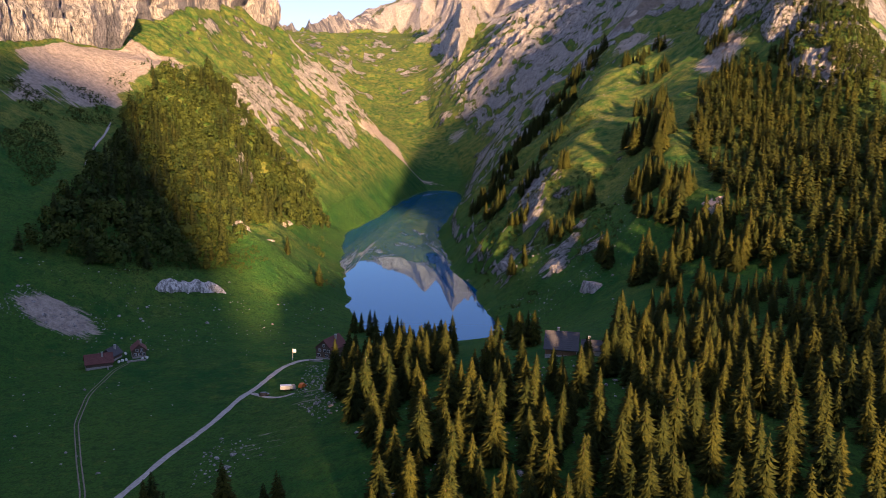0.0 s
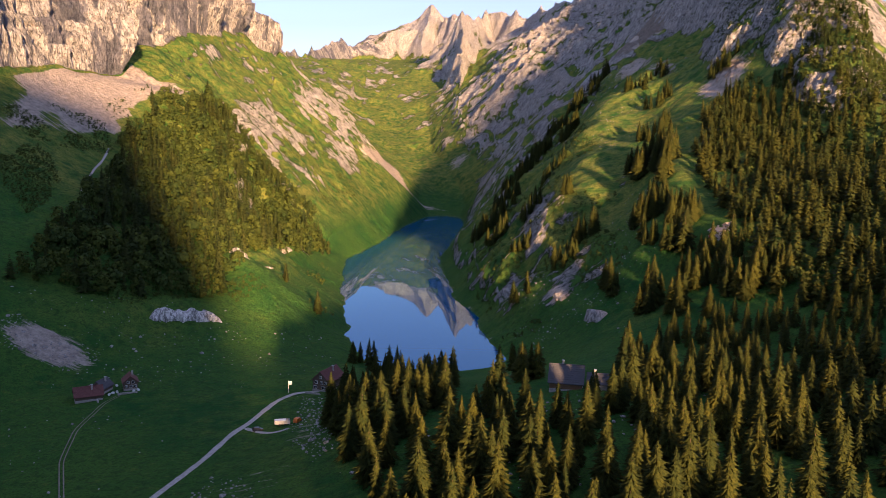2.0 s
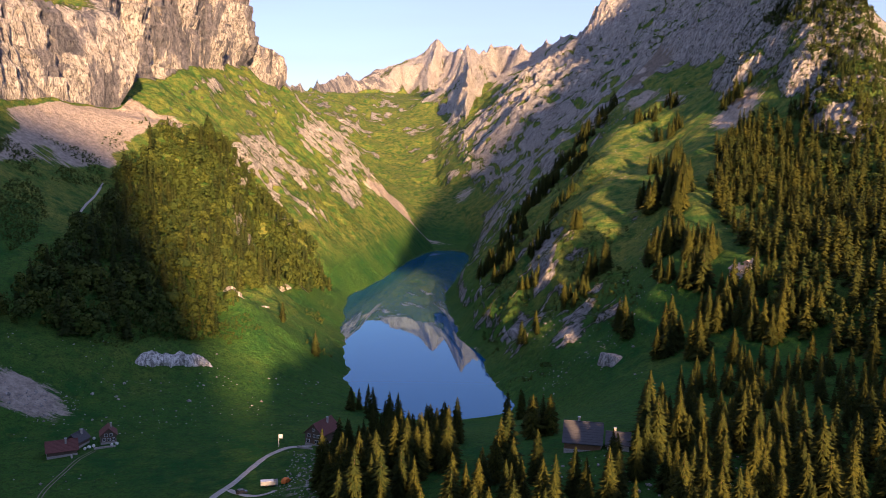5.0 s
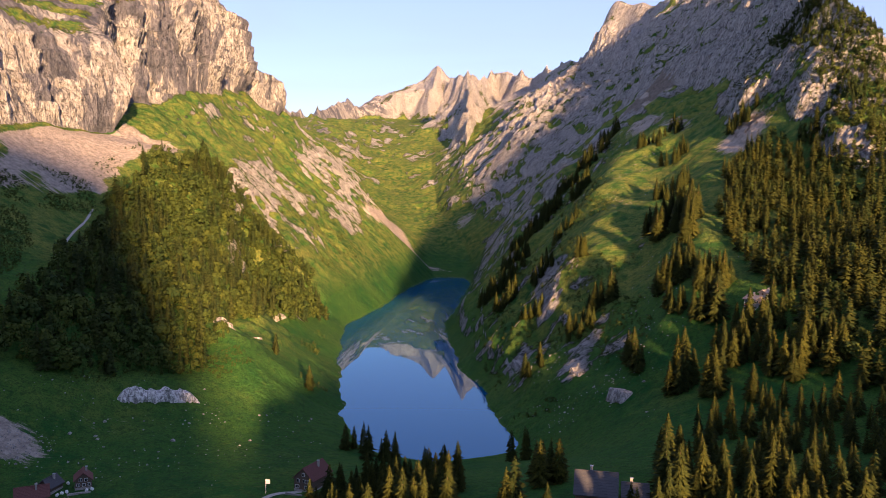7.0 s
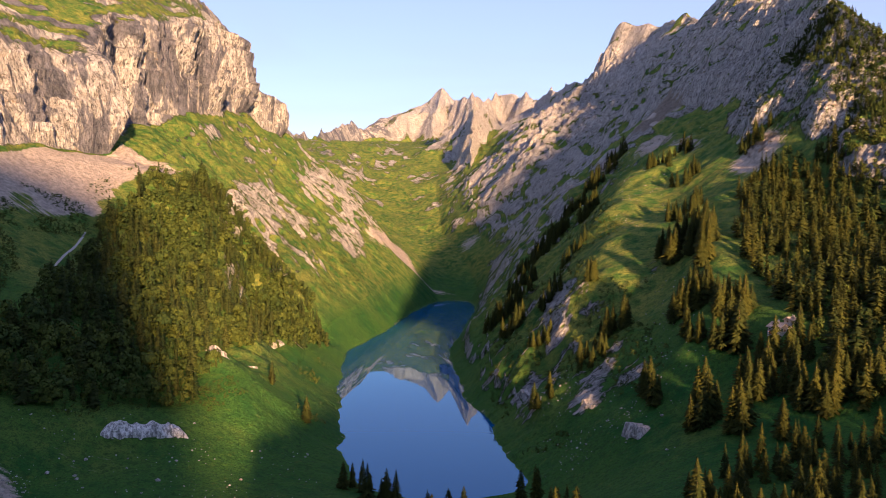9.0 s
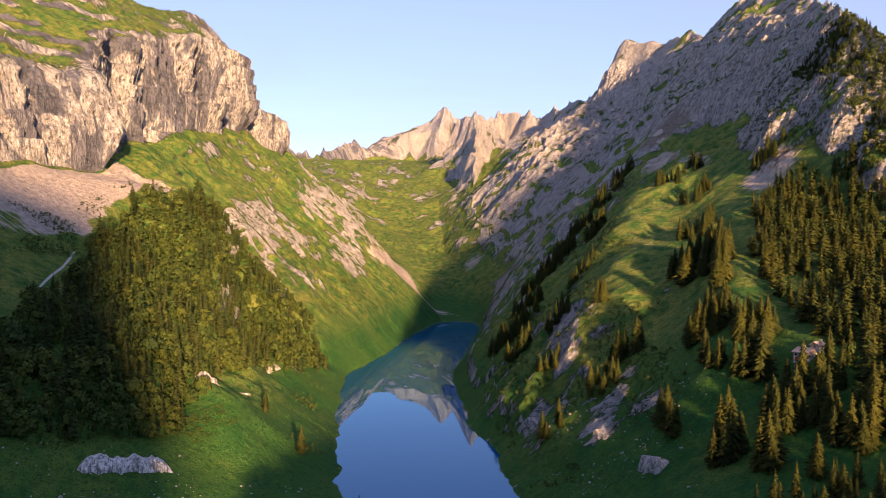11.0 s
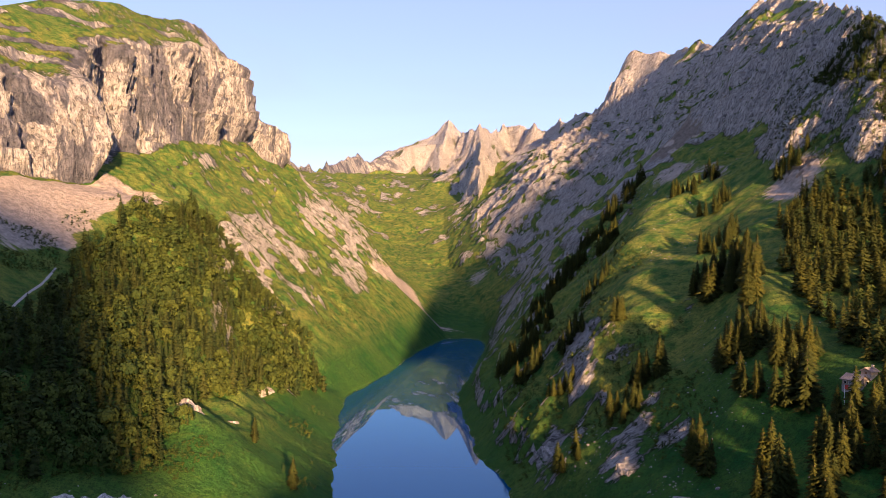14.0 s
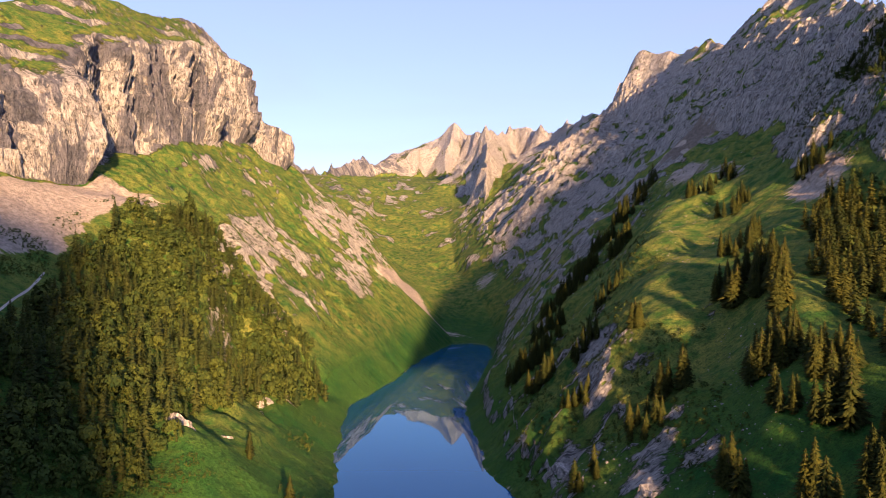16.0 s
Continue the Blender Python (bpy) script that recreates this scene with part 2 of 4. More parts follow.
# ---- the valley: break lines along it, each (y, x, z) ----
LINE_TABLES = dict(
    left_outer=[(-900, -1400, 200), (0, -1300, 250), (900, -1200, 350), (2000, -1300, 250), (4900, -2200, 250)],
    left_crest=[(-900, -800, 150), (100, -700, 250), (500, -640, 330), (900, -560, 400), (1050, -507, 409), (1150, -495, 450), (1250, -461, 471), (1300, -445, 465), (1450, -433, 510),
                (1550, -410, 480), (1650, -405, 424), (1850, -400, 378), (2000, -400, 355), (2300, -480, 350), (3000, -900, 420), (4900, -1600, 300)],
    left_cliff_top=[(-900, -600, 120), (100, -560, 200), (500, -490, 280), (760, -450, 300), (900, -421, 296), (980, -410, 314), (1080, -407, 371), (1200, -398, 402), (1350, -395, 432),
                    (1500, -382, 451), (1580, -388, 440), (1650, -392, 410), (1800, -380, 372), (2000, -385, 345), (2300, -440, 335), (3000, -700, 425), (4900, -1200, 400)],
    left_cliff_foot=[(-900, -480, 90), (100, -480, 140), (500, -455, 180), (760, -425, 200), (900, -398, 212), (960, -379, 212), (1080, -385, 250), (1180, -378, 262), (1350, -378, 298),
                     (1500, -372, 325), (1650, -370, 305), (1850, -365, 315), (2000, -365, 310), (2300, -380, 300), (3000, -500, 415), (4900, -800, 500)],
    left_scree_foot=[(-900, -330, 60), (100, -330, 60), (400, -320, 70), (500, -285, 75), (620, -275, 92), (760, -296, 112), (850, -315, 150), (920, -300, 185), (1000, -285, 182),
                     (1100, -275, 175), (1250, -262, 172), (1350, -250, 182), (1500, -240, 208), (1600, -230, 230), (1700, -240, 222), (1900, -260, 212), (2100, -290, 230), (2300, -320, 262), (2600, -340, 325), (3000, -350, 400), (4900, -400, 580)],
    left_slope_foot=[(-900, -200, 40), (100, -190, 14), (250, -190, 10), (400, -200, 12), (470, -175, 20), (530, -150, 36), (620, -120, 34), (700, -120, 29), (760, -122, 24), (900, -135, 26), (1100, -112, 34),
                     (1350, -95, 45), (1500, -88, 72), (1600, -108, 97), (1680, -118, 98), (1800, -150, 108), (2100, -210, 165), (2300, -240, 212), (2600, -250, 296), (3000, -220, 390), (4900, -200, 600)],
    left_shore=[(-900, -100, 45), (100, -110, 20), (250, -90, 20), (330, -62, 21), (400, -50, 19), (450, -45, 12), (500, -38, 0), (530, -50, 0), (570, -62, 0), (610, -66, 0), (670, -77, 0), (745, -88, 0),
                (880, -101, 0), (960, -104, 0), (1015, -94, 0), (1120, -77, 0), (1350, -52, 0), (1500, -18, 0), (1560, -34, 18), (1650, -42, 48), (1750, -68, 74), (1900, -100, 104), (2100, -140, 142), (2300, -180, 200), (2600, -180, 288), (3000, -170, 385), (4900, -120, 620)],
    middle=[(-900, -20, 50), (100, -20, 24), (180, -5, 34), (250, 0, 42), (330, 0, 39), (400, 0, 22), (450, 0, 8), (490, 0, -1), (560, -10, -8), (900, -45, -10), (1300, -12, -8), (1480, 8, -4), (1525, 10, 2), (1650, -2, 35),
            (1800, -40, 86), (1950, -65, 110), (2100, -85, 142), (2300, -100, 200), (2600, -110, 288), (3000, -110, 382), (4900, -60, 650)],
    right_shore=[(-900, 40, 50), (100, 60, 30), (180, 60, 42), (250, 60, 50), (300, 55, 51), (350, 60, 44), (420, 70, 28), (480, 60, 6), (505, 49, 0), (565, 39, 0), (660, 32, 0), (730, 15, 0), (800, 12, 0), (890, 5, 0),
                 (970, 3, 0), (1030, 10, 0), (1250, 32, 0), (1400, 45, 0), (1500, 38, 0), (1560, 48, 12), (1650, 42, 42), (1800, 4, 90), (1950, -20, 116), (2300, -40, 206), (2600, -50, 292), (3000, -60, 385), (4900, 0, 650)],
    right_slope_foot=[(-900, 100, 50), (100, 140, 34), (180, 135, 42), (250, 130, 47), (330, 118, 45), (400, 112, 44), (500, 92, 30), (620, 58, 18), (760, 36, 20), (900, 40, 32), (1000, 55, 50), (1100, 75, 70),
                      (1250, 85, 80), (1400, 95, 85), (1600, 100, 82), (1750, 66, 102), (1900, 24, 146), (2100, 8, 185), (2300, 10, 240), (3000, -10, 392), (4900, 50, 640)],
    right_alp=[(-900, 200, 60), (100, 240, 70), (250, 225, 62), (400, 185, 58), (500, 174, 80), (620, 185, 108), (760, 190, 142), (900, 172, 140), (950, 172, 142), (1100, 165, 150), (1250, 170, 165),
               (1400, 185, 185), (1600, 170, 160), (1750, 130, 156), (1900, 82, 192), (2300, 62, 280), (3000, 60, 402), (4900, 200, 600)],
    right_wall_foot=[(-900, 350, 75), (100, 340, 105), (400, 305, 115), (600, 290, 130), (760, 280, 165), (860, 282, 190), (990, 300, 232), (1150, 375, 288), (1250, 372, 300), (1400, 352, 322),
                     (1500, 322, 312), (1600, 285, 282), (1750, 205, 250), (1900, 150, 262), (2300, 150, 345), (3000, 150, 450), (4900, 400, 500)],
    right_wall=[(-900, 450, 80), (100, 390, 125), (400, 350, 130), (600, 318, 140), (700, 320, 170), (800, 335, 215), (900, 355, 280), (1100, 420, 350), (1350, 440, 410), (1600, 440, 440),
                (1900, 380, 400), (2200, 380, 430), (2350, 385, 500), (2500, 330, 450), (3000, 250, 520), (4900, 800, 450)],
    right_crest=[(-900, 600, 90), (100, 450, 130), (400, 400, 140), (500, 372, 142), (600, 345, 150), (700, 352, 185), (800, 385, 258), (850, 400, 311), (950, 405, 360), (1100, 450, 420),
                 (1350, 520, 500), (1600, 570, 607), (1700, 558, 614), (1900, 543, 580), (2000, 543, 624), (2200, 533, 642), (2300, 486, 666), (2350, 452, 695), (2420, 420, 560), (2600, 405, 560),
                 (2800, 390, 585), (3000, 400, 560), (3600, 500, 500), (4900, 1200, 400)],
    right_outer=[(-900, 900, 80), (100, 700, 60), (500, 560, 60), (800, 560, 80), (1100, 700, 200), (1600, 850, 300), (2400, 900, 400), (4900, 2000, 300)],
)
STRIPS = [14, 40, 64, 50, 64, 40, 24, 24, 40, 60, 60, 50, 60, 16]
# ridges of the valley's head, and unseen sun blockers behind the flight: crest points (x, y, z), then how they fall
# away (a, b, c)
RIDGES = [
    ([(-586, 3000, 454), (-520, 3250, 462), (-500, 3700, 540), (-473, 4000, 600), (-340, 4050, 588), (-195, 4300, 710), (-141, 4400, 705), (-71, 4550, 852), (-9, 4420, 755), (75, 4200, 760),
      (138, 4000, 671), (194, 3600, 668), (246, 3500, 649), (360, 3200, 635), (375, 3000, 583), (385, 2800, 588), (413, 2500, 554)], (130, 60, 0.62)),
    ([(194, 3600, 668), (62, 3000, 565), (58, 2500, 372), (48, 2180, 215)], (95, 36, 0.5)),
    ([(-71, 4550, 852), (-100, 4000, 520), (-160, 3500, 390)], (60, 60, 0.4)),
    # two unseen ridges added at y -300; their crests set where shade falls
    ([(-760, -300, 394), (-60, -300, 344), (8, -300, 321), (32, -300, 309), (48, -300, 271), (62, -300, 239), (74, -300, 221), (85, -300, 201), (94, -300, 185), (103, -300, 169), (117, -300, 136), (123, -300, 108), (135, -300, 104), (152, -300, 104), (165, -300, 109), (180, -300, 114), (205, -300, 114), (230, -300, 113), (280, -300, 69)], (0, 1, 9.0)),
    ([(280, -300, 104), (330, -300, 147), (420, -300, 169), (490, -300, 134)], (0, 1, 0.8)),
    ([(700, 900, 250), (860, 1500, 420), (900, 2100, 460)], (0, 1, 0.6)),
]


def rows_of_valley():
    parts = [np.arange(-900, 100, 25), np.arange(100, 700, 2.5), np.arange(700, 1000, 3), np.arange(1000, 1750, 2.8), np.arange(1750, 2000, 4), np.arange(2000, 3000, 8), np.arange(3000, 4930, 14)]
    return np.concatenate(parts)


def soften(ys, v, width):
    fine = np.arange(-900, 4931, 5.0)
    f = np.interp(fine, ys, v)
    n = int(width // 5) * 3
    k = np.exp(-0.5 * (np.arange(-n, n + 1) * 5.0 / width) ** 2)
    return fine, np.convolve(np.pad(f, n, mode="edge"), k / k.sum(), mode="valid")


def ridge_height(x, y):
    best = np.full(x.shape, -1e3)
    for pts, (a, b, c) in RIDGES:
        for (x0, y0, z0), (x1, y1, z1) in zip(pts, pts[1:]):
            dx, dy = x1 - x0, y1 - y0
            t = np.clip(((x - x0) * dx + (y - y0) * dy) / (dx * dx + dy * dy), 0, 1)
            d = np.hypot(x - x0 - t * dx, y - y0 - t * dy)
            best = np.maximum(best, z0 + t * (z1 - z0) - a * (1 - np.exp(-d / b)) - c * d)
    return best


def valley_sheet():
    ys = rows_of_valley()
    lx, lz = [], []
    for name, table in LINE_TABLES.items():
        y, x, z = np.array(table, float).T
        w = 14 if "shore" in name or "cliff" in name or "crest" in name else 25
        fy, sx = soften(y, x, w)
        _, sz = soften(y, z, w)
        lx.append(np.interp(ys, fy, sx))
        lz.append(np.interp(ys, fy, sz))
    lx, lz = np.array(lx).T, np.array(lz).T
    us = np.concatenate([i + np.arange(n) / n for i, n in enumerate(STRIPS)] + [[len(STRIPS)]])
    for j, tall in ((2, 13), (3, 17)):
        lz[:, j] += tall * (fbm(ys / 75, 0.5 + j, seed=6, octaves=3) + 0.35 * (ridged(ys / 28, 0.5 + j, seed=7, octaves=2) - 0.5)) * (ys > 880) * (ys < 1900)
    for j in (6, 8):
        lx[:, j] += (5 * fbm(ys / 45, 0.5 + j, seed=3, octaves=3) + 2.0 * fbm(ys / 9, 0.5 + j, seed=4, octaves=2)) * (ys > 510) * (ys < 1600)
    X = np.array([np.interp(us, np.arange(lx.shape[1]), r) for r in lx])
    Z = np.array([np.interp(us, np.arange(lx.shape[1]), r) for r in lz])
    for _ in range(3):
        Z[:, 1:-1] = 0.25 * Z[:, :-2] + 0.5 * Z[:, 1:-1] + 0.25 * Z[:, 2:]
    Y = np.repeat(ys[:, None], len(us), 1)
    U = np.repeat(us[None, :], len(ys), 0)
    return X, Y, Z, U


X, Y, Z, U = valley_sheet()
BASE = Z.copy()
R = ridge_height(X + 30 * (Y > 500) * fbm(X / 90, Y / 90, seed=31), Y + 30 * (Y > 500) * fbm(X / 90, Y / 90, seed=37))
on_ridge = smooth(-15, 25, R - Z)
Z = np.maximum(Z, R)

# where the rock comes through
cliff_left = smooth(1.85, 2.05, U) * (1 - smooth(2.95, 3.1, U)) * smooth(700, 850, Y) * (1 - smooth(1750, 1980, Y))
wall_right = np.maximum(smooth(10.9, 11.3, U) * smooth(800, 950, Y), smooth(11.5, 11.9, U) * smooth(640, 720, Y) * (1 - smooth(13.6, 13.9, U)))
top_left = smooth(0.9, 1.1, U) * (1 - smooth(1.85, 2.0, U)) * smooth(700, 850, Y) * (1 - smooth(2000, 2150, Y))
lake_bed = smooth(5.9, 6.1, U) * (1 - smooth(7.9, 8.1, U)) * (Z < 0.5)
rough_slope = np.clip(smooth(2.9, 3.3, U) * (1 - smooth(4.6, 5.2, U)) * smooth(900, 1050, Y) + smooth(9, 9.6, U) * smooth(850, 1100, Y) + on_ridge * smooth(2000, 2500, Y), 0, 1)

# relief: broad swells, gullies and crags
swell = 5 * fbm(X / 120, Y / 120, seed=1) + 1.6 * fbm(X / 30, Y / 30, seed=5) + 0.35 * fbm(X / 7, Y / 7, seed=9, octaves=2)
gully = ridged(X / 70 + 0.2 * Y / 70, Y / 45, Z / 200, seed=12) - 0.55
crag = ridged(X / 28, Y / 22, Z / 60, seed=17) - 0.5
calm = smooth(0, 14, Z) * (1 - 0.75 * (smooth(3.5, 4.2, U) * (1 - smooth(9, 9.6, U)) * (1 - smooth(430, 560, Y))))
far = smooth(1700, 2600, Y)
for (x0, y0), (x1, y1), wide, lift in (((205, 1060), (112, 730), 30, 15), ((240, 960), (158, 690), 26, -8), ((186, 665), (140, 545), 20, 9), ((300, 1180), (225, 1010), 34, 10), ((150, 905), (84, 800), 16, 8)):
    t = np.clip(((X - x0) * (x1 - x0) + (Y - y0) * (y1 - y0)) / ((x1 - x0) ** 2 + (y1 - y0) ** 2), 0, 1)
    Z = Z + lift * np.exp(-(((X - x0 - t * (x1 - x0)) ** 2 + (Y - y0 - t * (y1 - y0)) ** 2) / wide ** 2))
for (x0, y0), (x1, y1), wide, lift in (((-250, 1040), (-120, 915), 20, -16), ((-240, 985), (-160, 925), 15, 9), ((-225, 975), (-197, 891), 15, -14), ((-197, 891), (-160, 765), 15, -16), ((-255, 950), (-215, 850), 20, 9), ((-215, 850), (-175, 700), 20, 13), ((-128, 590), (-112, 575), 40, 10), ((-258, 1070), (-186, 982), 10, 13), ((-275, 1060), (-205, 965), 9, -8)):
    t = np.clip(((X - x0) * (x1 - x0) + (Y - y0) * (y1 - y0)) / ((x1 - x0) ** 2 + (y1 - y0) ** 2), 0, 1)
    Z = Z + lift * np.exp(-(((X - x0 - t * (x1 - x0)) ** 2 + (Y - y0 - t * (y1 - y0)) ** 2) / wide ** 2)) * smooth(6, 40, Z)
wooded = smooth(3.9, 4.3, U) * (1 - smooth(4.85, 5.1, U)) * smooth(500, 600, Y) * (1 - smooth(950, 1050, Y))
Z = Z + wooded * (27 * (ridged(X / 150, Y / 70 + X / 200, seed=33, octaves=3) - 0.55) + 5 * fbm(X / 18, Y / 18, seed=34))
alp = smooth(8.6, 9.1, U) * (1 - smooth(10.6, 11, U)) * smooth(480, 560, Y) * (1 - smooth(1400, 1600, Y))
Z = Z + alp * (9 * (ridged(X / 260 + 0.3 * fbm(X / 80, Y / 80, seed=27), Y / 95, seed=28, octaves=2) - 0.55) + 4 * (ridged(X / 50, Y / 34, seed=29, octaves=3) - 0.5))
Z = Z + smooth(8.2, 8.5, U) * (1 - smooth(9.3, 9.7, U)) * smooth(540, 620, Y) * (1 - smooth(1300, 1500, Y)) * (20 * (ridged(X / 36, Y / 30, seed=30, octaves=4) - 0.5)) * smooth(4, 16, Z)
Z = Z + swell * calm * (1 + 2 * far) + smooth(1580, 1900, Y) * (1 - wall_right) * (16 * (ridged(X / 95 + Y / 300, Y / 120, seed=35, octaves=4) - 0.55) + 5 * (ridged(X / 22, Y / 30, seed=36, octaves=3) - 0.5))
Z = Z + rough_slope * (1 - cliff_left) * (22 * gully + 11 * crag) * smooth(10, 50, Z) + wall_right * (1 - 0.75 * smooth(12.3, 12.95, U)) * (1 - 0.8 * smooth(2450, 2800, Y)) * (44 * gully + 22 * crag + 12 * (ridged(X / 14, Y / 11, Z / 40, seed=19, octaves=3) - 0.5)) * (0.7 + 0.4 * far)
Z = Z + on_ridge * smooth(1900, 2500, Y) * (46 * (ridged(X / 170, Y / 170, seed=21, octaves=3) - 0.5) + 12 * (ridged(X / 45, Y / 60, seed=25, octaves=3) - 0.5))
lie = Y + 0.28 * X + 9 * fbm(X / 60, Y / 40, Z / 60, seed=38)
Z = Z + wall_right * smooth(900, 1050, Y) * (1 - smooth(12.1, 12.75, U)) * (1 - smooth(2450, 2800, Y)) * (13 * (ridged(lie / 34, X / 400, seed=39, octaves=2) - 0.55) + 6 * (ridged(lie / 12, X / 200, seed=42, octaves=2) - 0.5))
# cliffs: buttresses and flutes push the wall in and out, strata step it
fold = Y + 10 * fbm(Y / 30, Z / 40, seed=40)
push = 74 * (ridged(fold / 130, Z / 600, seed=41, octaves=2) - 0.6) + 36 * (ridged(fold / 48, Z / 420, seed=44, octaves=2) - 0.55) + 11 * (ridged(fold / 17, Z / 170, seed=47, octaves=3) - 0.5)
push = push + 3.0 * fbm(Y / 6, Z / 26, seed=48, octaves=3) + 7 * (((BASE - 0.05 * Y + 6 * fbm(Y / 50, 0.5, seed=50)) / 27) % 1 - 0.5) * smooth(0.35, 0.6, vnoise(Y / 60, Z / 45, seed=49))
push = push + 3.5 * (np.abs(((BASE - 0.05 * Y + 5 * fbm(Y / 35, Z / 60, seed=54)) / 15) % 1 - 0.5) - 0.25) * smooth(0.3, 0.55, vnoise(Y / 40, Z / 30, seed=55)) + 7 * (ridged(fold / 10, Z / 110, seed=56, octaves=3) - 0.5)
apron = smooth(1.85, 2.05, U) * (1 - smooth(2.6, 3.3, U)) * smooth(700, 850, Y) * (1 - smooth(1750, 1980, Y))
X = X + np.where(push > 0, apron, cliff_left) * push
Z = Z + top_left * (9 * (((BASE + 8 * fbm(X / 40, Y / 40, seed=51)) / 26) % 1 - 0.5) * smooth(0.3, 0.6, vnoise(X / 60, Y / 45, seed=52)) + 6 * (ridged(X / 40, Y / 40, seed=53, octaves=4) - 0.5))
for _ in range(3):
    w = 0.5 * np.maximum(smooth(12.4, 12.8, U) * (U < 13.6) * (Y > 1000), smooth(2350, 2600, Y))[1:-1]
    Z[1:-1] = (1 - w) * Z[1:-1] + w * 0.5 * (Z[:-2] + Z[2:])
SX, SZ, SY = X, Z, Y[:, 0]

dzx = np.gradient(Z, axis=1) / np.maximum(np.abs(np.gradient(X, axis=1)), 0.3)
dzy = np.gradient(Z, axis=0) / np.gradient(Y, axis=0)
steep = np.hypot(dzx, dzy)
rock = np.clip(0.95 * np.maximum(cliff_left, smooth(1.85, 2.05, U) * (1 - smooth(2.95, 3.1, U)) * smooth(1500, 1600, Y) * (1 - smooth(2050, 2200, Y))) + wall_right * (0.5 + 1.2 * fbm((X + 0.6 * Z) / 50, (Y + 0.8 * Z) / 20, Z / 60, seed=74, octaves=4)) + 0.55 * smooth(1.15, 1.9, steep) * (1 - smooth(4.7, 4.9, U) * (1 - smooth(6.1, 6.3, U))) + 0.22 * rough_slope * smooth(0.7, 1.3, steep) * smooth(0.35, 0.65, vnoise(X / 55, Y / 55, seed=75)) * 1.6 + 0.35 * top_left * smooth(0.5, 0.9, steep), 0, 1)
# ribs and outcrops that break through the turf: (x, y, along x, along y, strength)
RIBS = [(-252, 1060, 12, 16, 1.0), (-236, 1040, 13, 16, 1.0), (-222, 1020, 14, 16, 1.0), (-200, 995, 16, 15, 1.0), (-180, 978, 13, 14, 1.0), (-235, 1190, 24, 30, 1.0), (-213, 1206, 16, 24, 1.0), (-222, 1510, 14, 90, 0.9), (-242, 1120, 26, 46, 0.8), (-182, 1062, 18, 36, 0.6), (-205, 1210, 20, 50, 0.7), (-165, 1410, 20, 50, 0.8), (-185, 1570, 20, 60, 0.9), (-140, 1580, 14, 40, 0.7),
        (-248, 1233, 26, 40, 0.6), (-259, 1160, 20, 40, 0.6), (-232, 1718, 40, 70, 0.5), (-157, 1332, 24, 60, 0.6), (-192, 973, 14, 26, 0.8), (-178, 955, 12, 22, 0.7), (-147, 757, 9, 14, 0.6), (-133, 812, 8, 16, 0.7),
        (-215, 1060, 16, 50, 0.6), (-230, 1450, 26, 60, 0.7), (-217, 1520, 18, 80, 0.8), (-168, 1480, 14, 50, 0.8), (-300, 1880, 30, 70, 0.8), (-255, 1620, 26, 60, 0.6), (-300, 1420, 24, 60, 0.5), (60, 662, 9, 16, 0.7), (70, 640, 10, 14, 0.5), (84, 572, 12, 14, 0.8), (75, 720, 12, 24, 0.9), (95, 610, 12, 20, 0.9), (110, 570, 9, 14, 0.8), (62, 820, 9, 26, 0.8), (100, 760, 12, 30, 0.6), (150, 1180, 20, 70, 0.35), (215, 1260, 20, 60, 0.35), (160, 720, 14, 20, 0.3)]
for rx, ry, wx, wy, much in RIBS:
    d = ((X - rx) / wx) ** 2 + ((Y - ry) / wy) ** 2
    rock = rock + 1.35 * much * np.exp(-d) * smooth(0.25, 0.5, vnoise(X / 16, Y / 16, Z / 22, seed=71)) * smooth(0.3, 0.55, vnoise((Y - 0.3 * X * np.sign(rx)) / 8, X / 45, seed=72) + 0.25 * vnoise(X / 5, Y / 5, seed=73))
rock = rock + 0.85 * top_left * smooth(0.55, 0.75, ((BASE + 9 * fbm(X / 30, Y / 50, seed=76)) / 21) % 1) * smooth(0.35, 0.55, vnoise(X / 45, Y / 70, seed=77)) + 0.35 * (X > 600) * (Y > 700) * vnoise(X / 50, Y / 50, seed=78)
rock = rock + 0.5 * smooth(8.3, 8.6, U) * (1 - smooth(9.4, 9.8, U)) * smooth(540, 600, Y) * smooth(0.75, 1.15, steep) * smooth(0.4, 0.6, vnoise(X / 22, Y / 22, seed=81))
rock = rock + 0.9 * smooth(9.3, 9.9, U) * (1 - smooth(11.0, 11.3, U)) * smooth(1180, 1420, Y) * (1 - smooth(2100, 2400, Y)) * smooth(0.32, 0.6, vnoise((X + 0.5 * Z) / 22, (Y + 0.5 * Z) / 26, seed=82))
rock = rock + 0.85 * smooth(1650, 2100, Y) * smooth(0.42, 0.68, vnoise(X / 48, Y / 70, seed=79)) * vnoise(X / 14, Y / 18, seed=80)
rock = np.clip(rock + on_ridge * far * (0.28 + 0.36 * smooth(240, 560, Z) + 0.55 * fbm(X / 60, Y / 110, Z / 70, seed=85, octaves=3)), 0, 1) * (1 - 0.6 * (Y < 0))
talus = smooth(3.05, 3.15, U) * (1 - smooth(3.75, 4.0, U + 0.25 * fbm(X / 40, Y / 40, seed=61))) * smooth(770, 820, Y) * (1 - smooth(985, 1020, Y))
shore = smooth(-3, 0, Z) * (1 - smooth(0.8, 2.6, Z + 2.0 * fbm(X / 25, Y / 25, seed=63))) * smooth(505, 560, Y) * (1 - smooth(1540, 1580, Y)) * smooth(5.4, 5.8, U) * (1 - smooth(8.2, 8.6, U))
